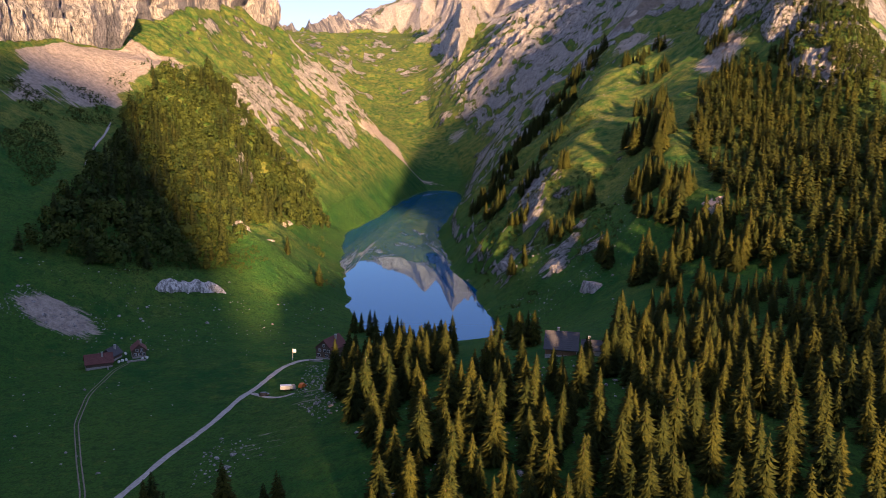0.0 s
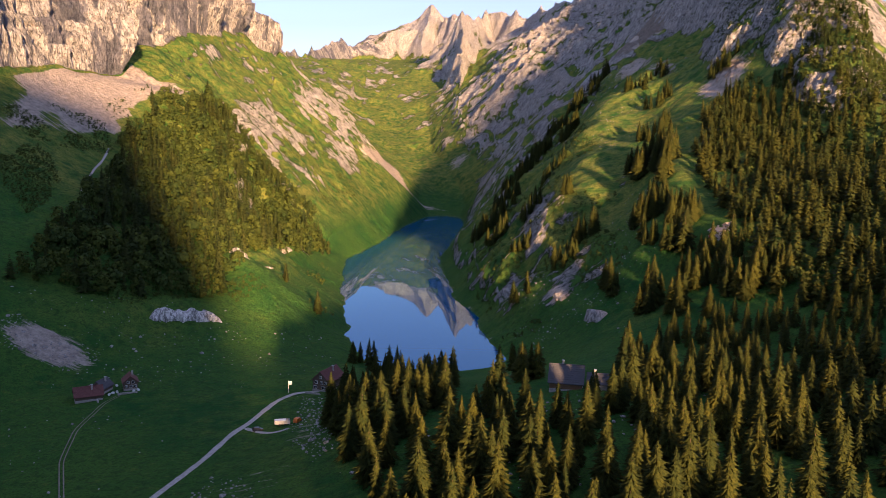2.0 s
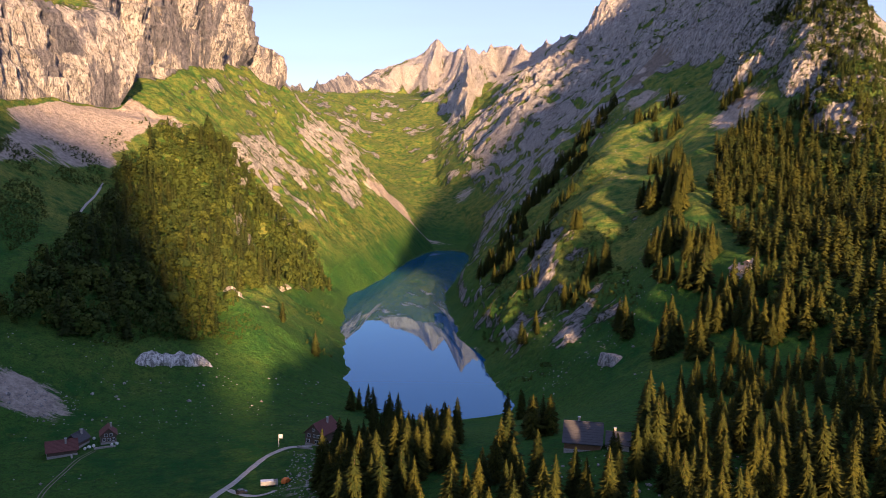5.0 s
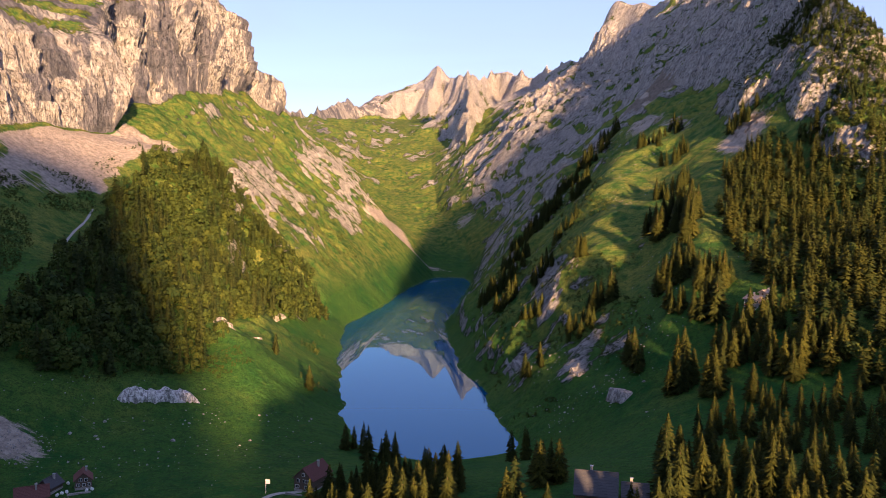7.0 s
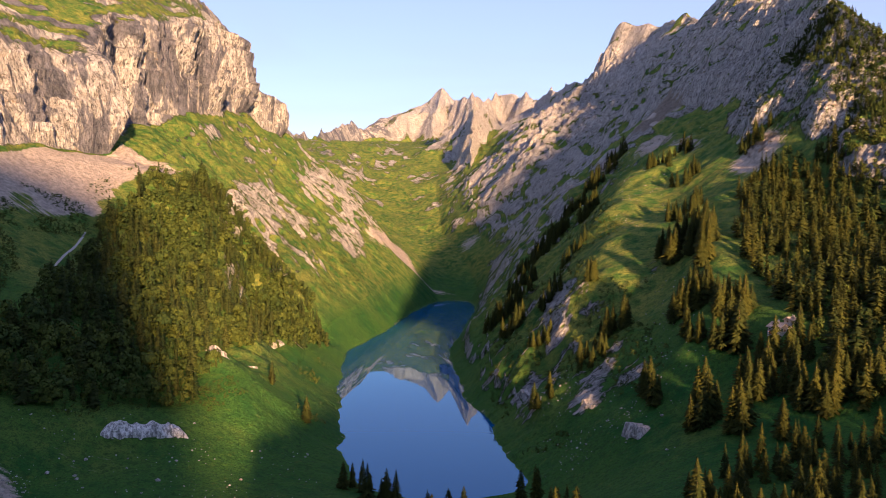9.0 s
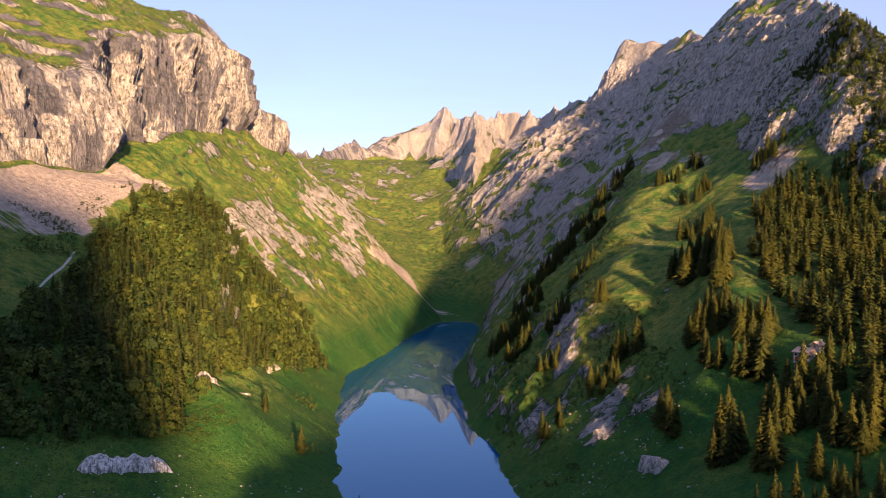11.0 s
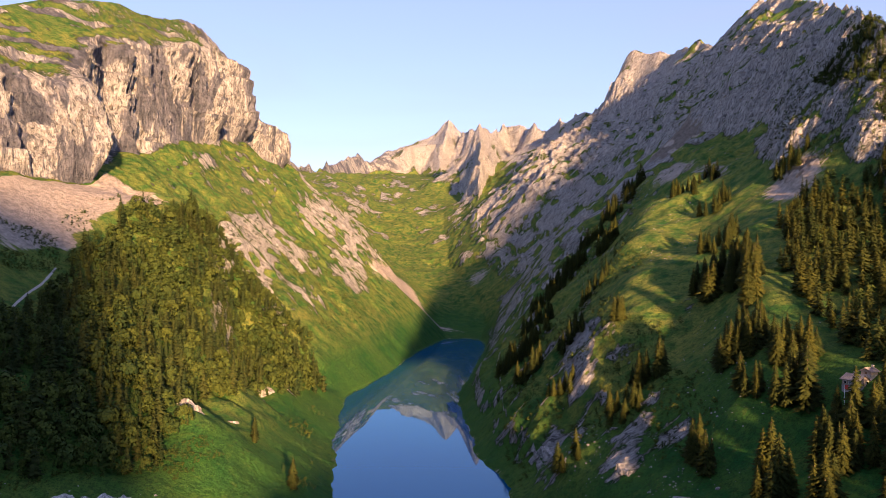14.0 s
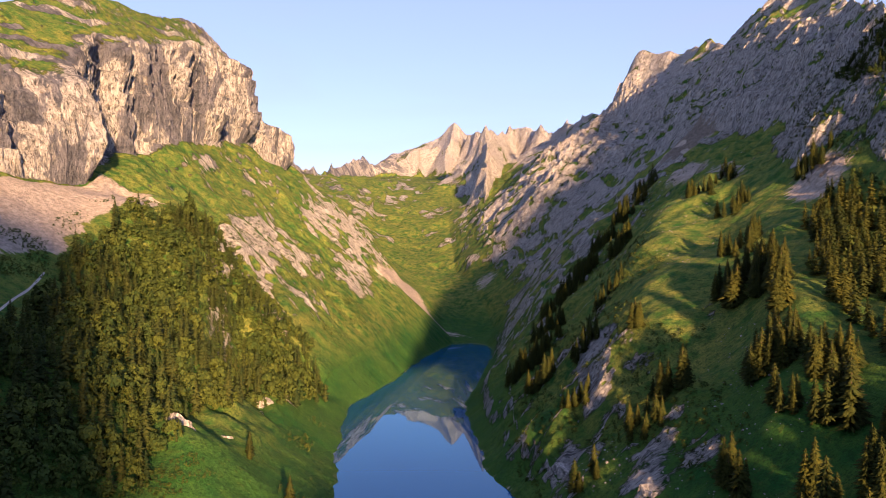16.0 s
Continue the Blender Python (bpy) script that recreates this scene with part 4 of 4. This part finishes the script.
SHINGLE = plain("weathered_shingles", (0.09, 0.065, 0.05), (0.17, 0.125, 0.095), 0.85, 3.0, 0.2, (1, 1, 4))
CREAM = plain("cream_render", (0.33, 0.26, 0.21), (0.43, 0.35, 0.28))
STONEWALL = plain("stone_wall", (0.26, 0.24, 0.22), (0.42, 0.39, 0.36), 0.9, 2.5)
ROOF_RED = plain("maroon_roof_tiles", (0.10, 0.04, 0.036), (0.18, 0.075, 0.065), 0.75, 2.0, 0.3, (1, 5, 1))
ROOF_GREY = plain("grey_roof_slates", (0.05, 0.05, 0.058), (0.10, 0.098, 0.105), 0.7, 2.0, 0.3, (1, 5, 1))
ROOF_PINK = plain("pale_metal_roof", (0.24, 0.20, 0.19), (0.33, 0.28, 0.26), 0.5, 1.5, 0.4)
WHITE = plain("white_paint", (0.74, 0.74, 0.72), (0.82, 0.82, 0.8), 0.6)
RED = plain("red_paint", (0.42, 0.04, 0.03), (0.55, 0.07, 0.05), 0.6)
TIMBER = plain("brown_timber", (0.14, 0.08, 0.045), (0.24, 0.15, 0.08), 0.8, 3.0, 0.2, (1, 1, 6))
ASPHALT = plain("pale_gravel_road", (0.30, 0.28, 0.25), (0.45, 0.43, 0.39), 0.95, 0.8, 0.1)
EARTH = plain("trodden_earth", (0.15, 0.14, 0.10), (0.24, 0.22, 0.17), 0.95, 0.8, 0.1)
STEEL = plain("grey_steel", (0.32, 0.33, 0.35), (0.42, 0.43, 0.45), 0.45, 2.0, 0.5)
DARK_CAR = plain("dark_car_paint", (0.02, 0.025, 0.035), (0.03, 0.035, 0.045), 0.25, 1.0, 0.5)
ORANGE = plain("orange_paint", (0.6, 0.14, 0.02), (0.7, 0.2, 0.03), 0.5)
RUBBER = plain("black_rubber", (0.015, 0.015, 0.015), (0.03, 0.03, 0.03), 0.9)
GLASS = Nodes("window_glass", 0.06, 0.6)
GLASS = GLASS.base((0.02, 0.025, 0.03))
SOLAR = Nodes("solar_glass", 0.12, 0.6)
SOLAR = SOLAR.base((0.10, 0.10, 0.16))
LIMESTONE = Nodes("limestone_blocks", 0.9, 0.15)
LIMESTONE.bump(LIMESTONE.noise(0.8, 8, 0.7), 0.8, 0.5)
LIMESTONE = LIMESTONE.base(LIMESTONE.mix(LIMESTONE.ramp(LIMESTONE.noise(0.7, 8, 0.75, (1, 1, 0.3)), 0.4, 0.6), (0.15, 0.142, 0.135), (0.42, 0.395, 0.37)))


WHITE_ROCK = Nodes("white_limestone", 0.9, 0.15)
WHITE_ROCK.bump(WHITE_ROCK.noise(0.9, 8, 0.75, (1, 1, 0.4)), 0.8, 0.8)
WHITE_ROCK = WHITE_ROCK.base(WHITE_ROCK.mix(WHITE_ROCK.ramp(WHITE_ROCK.noise(0.6, 8, 0.75, (1, 1, 0.35)), 0.42, 0.58), (0.22, 0.21, 0.20), (0.74, 0.71, 0.68)))


def window(parent, x, y, z, w, h, face):
    """A white-framed window on a wall; face: the outward axis, "-y", "-x" or "+x"."""
    sgn = -1 if face[0] == "-" else 1
    if face[1] == "y":
        fr = part("window", boxes((x - w / 2 - 0.12, x + w / 2 + 0.12, y + sgn * 0.08 - 0.08, y + sgn * 0.08 + 0.08, z - 0.12, z + h + 0.12)), WHITE, parent, "white-painted window frame")
        part("pane", boxes((x - w / 2, x - 0.05, y + sgn * 0.17 - 0.02, y + sgn * 0.17 + 0.02, z, z + h), (x + 0.05, x + w / 2, y + sgn * 0.17 - 0.02, y + sgn * 0.17 + 0.02, z, z + h)), GLASS, fr, "dark window glass")
    else:
        fr = part("window", boxes((x + sgn * 0.08 - 0.08, x + sgn * 0.08 + 0.08, y - w / 2 - 0.12, y + w / 2 + 0.12, z - 0.12, z + h + 0.12)), WHITE, parent, "white-painted window frame")
        part("pane", boxes((x + sgn * 0.17 - 0.02, x + sgn * 0.17 + 0.02, y - w / 2, y - 0.05, z, z + h), (x + sgn * 0.17 - 0.02, x + sgn * 0.17 + 0.02, y + 0.05, y + w / 2, z, z + h)), GLASS, fr, "dark window glass")
    return fr


def gable_house(name, label, x, y, turn, w, l, wall, rise, wall_mat, roof_mat, lift=0.0, plinth=1.0):
    """A house whose gable looks to -y and whose ridge runs along y."""
    house = new(name)
    z = float(ground_z(x, y)[0]) + lift
    house.matrix_basis = pose(x, y, z, 0, 0, turn)
    part("plinth", boxes((-w / 2 - 0.1, w / 2 + 0.1, -l / 2 - 0.1, l / 2 + 0.1, -3.0, plinth)), STONEWALL, house, "rough stone plinth")
    bm = bmesh.new()
    prism(bm, [(-w / 2, plinth), (w / 2, plinth), (w / 2, wall), (0, wall + rise - 0.15), (-w / 2, wall)], -l / 2, l / 2)
    part("wall", bm, wall_mat, house)
    e, o = 0.7, rise / (w / 2)
    for sgn, nm in ((-1, "roof"), (1, "roof")):
        bm = bmesh.new()
        prism(bm, [(sgn * (w / 2 + e), wall - e * o), (0, wall + rise), (0, wall + rise + 0.28), (sgn * (w / 2 + e), wall - e * o + 0.28)], -l / 2 - e, l / 2 + e)
        r = part(nm, bm, roof_mat, house)
        courses = 9
        for c in range(1, courses):
            t = c / courses
            cx, cz = sgn * (w / 2 + e) * t, wall + rise - (rise + e * o) * t + 0.28
            part("roof_course", boxes((cx - 0.07, cx + 0.07, -l / 2 - e, l / 2 + e, cz - 0.05, cz + 0.07)), roof_mat, r)
    part("ridge_cap", boxes((-0.2, 0.2, -l / 2 - e, l / 2 + e, wall + rise + 0.2, wall + rise + 0.42)), roof_mat, house)
    ch = part("chimney", boxes((w * 0.12, w * 0.12 + 0.8, l * 0.1, l * 0.1 + 0.8, wall, wall + rise + 1.2)), STONEWALL, house)
    part("chimney_cap", boxes((w * 0.12 - 0.12, w * 0.12 + 0.92, l * 0.1 - 0.12, l * 0.1 + 0.92, wall + rise + 1.2, wall + rise + 1.38)), STEEL, ch)
    part("door", boxes((-0.5, 0.5, -l / 2 - 0.08, -l / 2, 0.0 if plinth < 0.8 else plinth * 0, 2.05)), TIMBER, house, "brown timber door")
    return tagged(house, label, "house")


# the inn by the lake
inn = gable_house("mountain_inn", "dark shingled inn with maroon roof beside the gravel road", -52, 404, -24, 9.0, 14, 5.6, 4.2, SHINGLE, ROOF_RED)
for wx, wz, ww in ((-2.9, 1.5, 1.6), (1.6, 1.5, 1.6), (-2.4, 4.0, 1.2), (0.6, 4.0, 1.3), (2.7, 4.0, 1.1), (0, 6.6, 1.1)):
    window(inn, wx, -7, wz, ww, 1.15, "-y")
for wy in (-4, -0.5, 3):
    window(inn, -4.5, wy, 3.2, 1.2, 1.1, "-x")
bm = bmesh.new()
prism(bm, [(1.0, 8.93), (4.2, 5.94), (4.26, 6.06), (1.06, 9.05)], -3.5, 3.5)
part("solar_panel", bm, SOLAR, inn, "pale violet solar panel")
tagged(inn, category="inn")

# the large barn in the front wood
barn = gable_house("alp_farmhouse", "old farmhouse with broad grey roof among spruces", 50, 314, 78, 11.5, 12, 3.6, 5.0, TIMBER, ROOF_GREY)
for i in range(6):
    part("shutter_board", boxes((-4.2 + i * 1.5, -3.6 + i * 1.5, 6.02, 6.12, 1.2, 3.4)), RED if i % 2 == 0 else WHITE, barn, "red and white painted board")
for wx in (-3.4, 0.2, 3.2):
    window(barn, wx, -6, 1.5, 1.1, 1.0, "-y")
annex = gable_house("farm_shed", "low stone shed with grey roof beside the farmhouse", 61, 310, 78, 7.0, 7, 2.6, 2.6, STONEWALL, ROOF_GREY)

# the hut on the alp
hut = gable_house("alp_hut", "small cream hut with pale roof on the alp", 174, 519, 30, 7.4, 7.6, 3.2, 1.9, CREAM, ROOF_PINK, 0.0)
for wx, wz in ((-2.4, 1.5), (2.3, 1.5)):
    window(hut, wx, -3.8, wz, 1.1, 1.0, "-y")
for wy in (-2.5, 0, 2.5):
    window(hut, -3.7, wy * 0.9, 1.5, 1.0, 1.0, "-x")
wing = gable_house("hut_wing", "low pale wing built onto the alp hut", 181, 521, -60, 4.6, 5, 2.4, 1.2, CREAM, ROOF_PINK, 0.2)

# the two farm buildings on the meadow
low_barn = gable_house("cattle_barn", "long cattle barn with maroon roof on the meadow", -165, 393, -62, 8.0, 12, 3.0, 3.2, SHINGLE, ROOF_RED)
side_barn = gable_house("hay_barn", "hay barn with blue-grey roof on the meadow", -163, 404, -10, 6.5, 8, 3.0, 2.8, SHINGLE, ROOF_GREY)
cottage = gable_house("farm_cottage", "brown farm cottage with white windows and maroon roof", -151, 409, 24, 6.5, 8, 4.2, 2.8, SHINGLE, ROOF_RED)
for wx, wz in ((-2.2, 1.5), (0.2, 1.5), (2.3, 1.5), (-1.2, 3.6), (1.2, 3.6)):
    window(cottage, wx * 0.9, -4.0, wz, 1.1, 1.1, "-y")
for wx in (-2.4, 0, 2.4):
    window(low_barn, wx, -6.0, 1.4, 1.0, 0.8, "-y")


def flagpole(x, y, h, cloth, label):
    pole = new("flagpole")
    pole.matrix_basis = pose(x, y, float(ground_z(x, y)[0]))
    part("pole", boxes((-0.09, 0.09, -0.09, 0.09, -0.5, h)), WHITE, pole)
    part("flag", boxes((0.1, 1.7, -0.03, 0.03, h - 2.0, h - 0.2)), cloth, pole)
    return tagged(pole, label, "flagpole")


flagpole(166, 512, 9, RED, "white flagpole with a red flag by the hut")
flagpole(-70, 396, 6, WHITE, "white pole with a pale flag by the road")


def parked_car(x, y, turn, paint, label, tall=1.5):
    car = new("parked_car")
    car.matrix_basis = pose(x, y, float(ground_z(x, y)[0]) + 0.1, 0, 0, turn)
    bm = bmesh.new()
    prism(bm, [(-2.1, 0.3), (2.1, 0.3), (2.15, 0.75), (1.3, 0.9), (0.7, tall), (-1.5, tall), (-2.1, 0.95)], -0.88, 0.88)
    part("body", bm, paint, car)
    for sx_ in (-1.35, 1.35):
        for sy_ in (-0.85, 0.85):
            bm = bmesh.new()
            bmesh.ops.create_cone(bm, cap_ends=True, segments=12, radius1=0.33, radius2=0.33, depth=0.22, matrix=pose(sx_, sy_, 0.32, 90))
            part("wheel", bm, RUBBER, car)
    part("windscreen", boxes((0.75, 1.2, -0.75, 0.75, 0.98, 1.1)), GLASS, car)
    return tagged(car, label, "car")


parked_car(-72, 338, 20, DARK_CAR, "dark parked car beside the gravel road")
parked_car(-57, 346, 70, ORANGE, "small orange tractor parked by the trailer", 1.9)
trailer = new("livestock_trailer")
trailer.matrix_basis = pose(-63, 344, float(ground_z(-63, 344)[0]) + 0.1, 0, 0, 14)
part("bed", boxes((-3.2, 3.2, -1.2, 1.2, 0.7, 0.95)), STEEL, trailer)
for d in ((-3.2, 3.2, -1.2, -1.12, 0.95, 2.2), (-3.2, 3.2, 1.12, 1.2, 0.95, 2.2), (-3.2, -3.12, -1.12, 1.12, 0.95, 2.2), (3.12, 3.2, -1.12, 1.12, 0.95, 2.2)):
    part("side_wall", boxes(d), STEEL, trailer)
part("cover", boxes((-3.2, 1.6, -1.25, 1.25, 2.21, 2.3)), WHITE, trailer, "pale cover sheet")
for sx_ in (-1.2, 1.2):
    for sy_ in (-1.1, 1.1):
        bm = bmesh.new()
        bmesh.ops.create_cone(bm, cap_ends=True, segments=12, radius1=0.42, radius2=0.42, depth=0.25, matrix=pose(sx_, sy_, 0.42, 90))
        part("wheel", bm, RUBBER, trailer)
tagged(trailer, "grey flat trailer with a pale cover by the road", "trailer")


def hay_bale(x, y, turn):
    """A round bale wrapped in pale film, lying on its side."""
    bale = new("hay_bale")
    bale.matrix_basis = pose(x, y, float(ground_z(x, y)[0]) + 0.6, 0, 0, turn)
    bm = bmesh.new()
    bmesh.ops.create_cone(bm, cap_ends=True, segments=14, radius1=0.62, radius2=0.62, depth=1.2, matrix=pose(0, 0, 0, 90))
    bmesh.ops.bevel(bm, geom=[e for e in bm.edges if len(e.link_faces) == 2 and e.calc_face_angle() > 1], offset=0.1, segments=2, affect="EDGES")
    part("wrapped_roll", bm, WHITE, bale)
    bm = bmesh.new()
    bmesh.ops.create_cone(bm, cap_ends=True, segments=14, radius1=0.635, radius2=0.635, depth=0.12, matrix=pose(0, 0, 0, 90))
    part("film_seam", bm, STEEL, bale)
    return tagged(bale, "round hay bale wrapped in pale film", "hay bale", "bales of the farmyard")


for bx_, by_, bt_ in ((-157, 398, 10), (-156, 400, 80), (-154.6, 401.4, 30), (-147, 403, 15), (-145.4, 404.6, 60), (-158.5, 411, 40)):
    hay_bale(bx_, by_, bt_)


def dry_wall(x, y, length, turn, label):
    """A low wall of stacked field stones."""
    wall = new("stone_wall")
    wall.matrix_basis = pose(x, y, float(ground_z(x, y)[0]), 0, 0, turn)
    rng_ = np.random.default_rng(int(abs(x) * 7))
    for course in range(3):
        at_ = -length / 2
        while at_ < length / 2:
            w_ = rng_.uniform(0.6, 1.1)
            bm = boxes((at_, at_ + w_ - 0.05, -0.35 + rng_.uniform(-0.06, 0.06), 0.35, course * 0.36 - 0.3, course * 0.36 + 0.05 + rng_.uniform(-0.03, 0.03)))
            bmesh.ops.bevel(bm, geom=list(bm.edges), offset=0.06, segments=1, affect="EDGES")
            part("stone", bm, STONEWALL, wall)
            at_ += w_
    return tagged(wall, label, "wall")


dry_wall(-149, 400, 9, 24, "low dry stone wall before the farm cottage")
dry_wall(-160, 391, 7, -60, "low dry stone wall beside the cattle barn")
dry_wall(-58, 393, 8, -24, "low dry stone wall below the inn terrace")


# ---- roads and tracks ----
def lane(name, points, width, material, label, lift=0.25):
    p = np.array(points, float)
    t = np.concatenate([[0], np.cumsum(np.hypot(*np.diff(p, axis=0).T))])
    n = int(t[-1] / 1.5)
    u = np.linspace(0, t[-1], n)
    x, y = np.interp(u, t, p[:, 0]), np.interp(u, t, p[:, 1])
    kern = np.hanning(13) / np.hanning(13).sum()
    x, y = (np.convolve(np.pad(a, 6, mode="edge"), kern, mode="valid") for a in (x, y))
    dx, dy = np.gradient(x), np.gradient(y)
    ln = np.hypot(dx, dy)
    nx, ny = -dy / ln, dx / ln
    v = []
    offs = np.linspace(-1, 1, 5)
    edge = 1 + 0.25 * fbm(x / 4, y / 4, seed=77, octaves=2)
    for k_ in offs:
        ax, ay = x + nx * k_ * width / 2 * edge, y + ny * k_ * width / 2 * edge
        v.append(np.stack([ax, ay, ground_z(ax, ay) + lift - 0.12 * abs(k_)], -1))
    v = np.stack(v, 1).reshape(-1, 3)
    i = np.arange(n * 5).reshape(n, 5)
    q = np.stack([i[:-1, :-1], i[:-1, 1:], i[1:, 1:], i[1:, :-1]], -1).reshape(-1, 4)[:, ::-1]
    return tagged(mesh_object(name, v, q, material), label, "road", kind="structure")


lane("road", [(-54, 397), (-66, 396), (-73, 381), (-78, 350), (-82, 336), (-85, 310), (-92, 276), (-97, 244), (-104, 205), (-115, 150)], 2.7, ASPHALT, "narrow pale gravel road crossing the meadow")
lane("road_loop", [(-79, 344), (-72, 336), (-64, 332), (-58, 338)], 2.2, ASPHALT, "gravel parking loop beside the road")
for off in (-0.8, 0.8):
    lane("track", [(-152 + off, 398), (-155 + off, 387), (-152 + off, 350), (-142 + off, 315), (-123 + off, 274), (-109 + off, 245), (-100 + off, 210), (-98 + off, 180)], 0.5, EARTH, "worn wheel rut of a farm track in grass", 0.2)
lane("trail", [(-273, 640), (-293, 712), (-308, 783)], 1.6, ASPHALT, "pale footpath climbing the grassy slope", 0.35)


# ---- loose rock ----
def stone_arrays(seed):
    rng_ = np.random.default_rng(seed)
    bm = bmesh.new()
    bmesh.ops.create_icosphere(bm, subdivisions=1, radius=1)
    v = np.array([vv.co[:] for vv in bm.verts])
    f = np.array([[vv.index for vv in ff.verts] for ff in bm.faces])
    bm.free()
    v = v * (0.7 + 0.6 * rng_.uniform(size=(len(v), 1))) * (1, rng_.uniform(0.6, 1), rng_.uniform(0.45, 0.8))
    return v * 0.5, f


STONES = [stone_arrays(90 + i) for i in range(6)]
STONE_FIELDS = [([(-66, 392), (-44, 378), (-32, 300), (-42, 280), (-60, 330)], 2.2, 0.35, 51), ([(-80, 290), (-55, 280), (-55, 240), (-78, 240)], 2.8, 0.5, 52), ([(-238, 424), (-232, 456), (-182, 456), (-178, 430)], 2.0, 0.2, 53),
                ([(-260, 470), (-130, 535), (-110, 500), (-180, 470)], 5, 0.5, 54), ([(-20, 200), (-30, 265), (20, 300), (90, 330), (120, 300), (60, 200)], 4.5, 0.5, 55), ([(100, 450), (90, 560), (120, 640), (170, 700), (190, 600), (150, 480)], 5.5, 0.5, 56),
                ([(150, 800), (190, 1100), (260, 1200), (230, 900)], 6, 0.5, 57), ([(-100, 400), (-60, 450), (-70, 560), (-110, 520)], 7, 0.55, 58), ([(-240, 250), (-110, 250), (-100, 380), (-230, 380)], 9, 0.55, 59), ([(-250, 400), (-120, 410), (-95, 500), (-200, 470)], 6.5, 0.5, 45),
                ([(60, 500), (50, 640), (75, 660), (105, 520)], 4, 0.45, 46), ([(60, 1040), (170, 1150), (270, 1330), (300, 1310), (215, 1130), (120, 980)], 4.5, 0.35, 47)]
bx, by, bs = [], [], []
for poly, gap, bare, seed in STONE_FIELDS:
    x, y = sprinkle(poly, gap, seed, bare, 14)
    bx.append(x)
    by.append(y)
    bs.append(np.clip(np.random.default_rng(seed).lognormal(-0.35, 0.5, len(x)), 0.3, 2.6))
bx, by, bs = np.concatenate(bx), np.concatenate(by), np.concatenate(bs)
v, f, n, tint = scatter(STONES, list(zip(bx, by, ground_z(bx, by) + 0.1 * bs)), bs, 61)
tagged(mesh_object("boulders", v, f, LIMESTONE, shade=False), "scattered pale limestone boulders in the turf", "rocks", kind="stuff")


def rock_face(x, y, length, height, deep, turn, seed, label, material=LIMESTONE):
    """A broken limestone step set into the slope, cut by upright cracks."""
    nu, nv = int(length / 0.45), 34
    u, w = np.meshgrid(np.linspace(0, 1, nu), np.linspace(0, 1, nv))
    along = (u - 0.5) * length
    crest = np.minimum(1, np.minimum(u, 1 - u) * 6) ** 0.6 * (0.2 + 1.1 * vnoise(along / 6, 0.5, seed=seed) + 0.35 * vnoise(along / 1.6, 0.5, seed=seed + 1))
    front = np.minimum(w / 0.62, 1)
    back = np.clip((w - 0.62) / 0.38, 0, 1)
    up = height * crest * (front - 0.25 * back)
    into = 0.22 * height * front ** 1.4 + deep * back
    cracks = 2.6 * (ridged(along / 5, up / 22, seed=seed + 2, octaves=3) - 0.6) + 1.1 * (ridged(along / 1.6, up / 8, seed=seed + 3, octaves=2) - 0.5) + 0.7 * np.floor(2 * vnoise(along / 3, up / 1.7, seed=seed + 4))
    into = into - cracks * (1 - 0.6 * back)
    up = up + 0.8 * fbm(along / 2.2, into / 2.2, seed=seed + 5, octaves=3) * back
    a = radians(turn)
    px_, py_ = x + along * math.cos(a) - into * math.sin(a), y + along * math.sin(a) + into * math.cos(a)
    foot = ground_z((x + along * math.cos(a)).ravel(), (y + along * math.sin(a)).ravel()).reshape(u.shape)
    i = np.arange(nu * nv).reshape(nv, nu)
    q = np.stack([i[:-1, :-1], i[:-1, 1:], i[1:, 1:], i[1:, :-1]], -1).reshape(-1, 4)
    ob = mesh_object("rock_outcrop", np.stack([px_, py_, foot + up - 1.2], -1).reshape(-1, 3), q, material, shade=False)
    return tagged(ob, label, "rock")


rock_face(-153, 507, 44, 10.0, 13, 26, 1, "white limestone outcrop under the edge of the forest", WHITE_ROCK)
rock_face(94, 502, 17, 9, 12, -70, 2, "tall pale rock step above the lake meadow")
rock_face(82, 562, 12, 5, 14, -70, 3, "pale rock step in the grassy hillside")
rock_face(54, 655, 20, 6.5, 18, -76, 4, "grey rock step among shrubs near the lake")
rock_face(-144, 752, 8, 3.2, 6, 70, 5, "small pale rock at the edge of the forest")
rock_face(-130, 640, 7, 2.6, 5, 66, 6, "small pale rock below the forest")
rock_face(-152, 775, 22, 8, 10, -30, 14, "pale rock step under the last forest trees")
rock_face(-141, 605, 14, 6, 9, 50, 15, "white rock standing out of the forest")
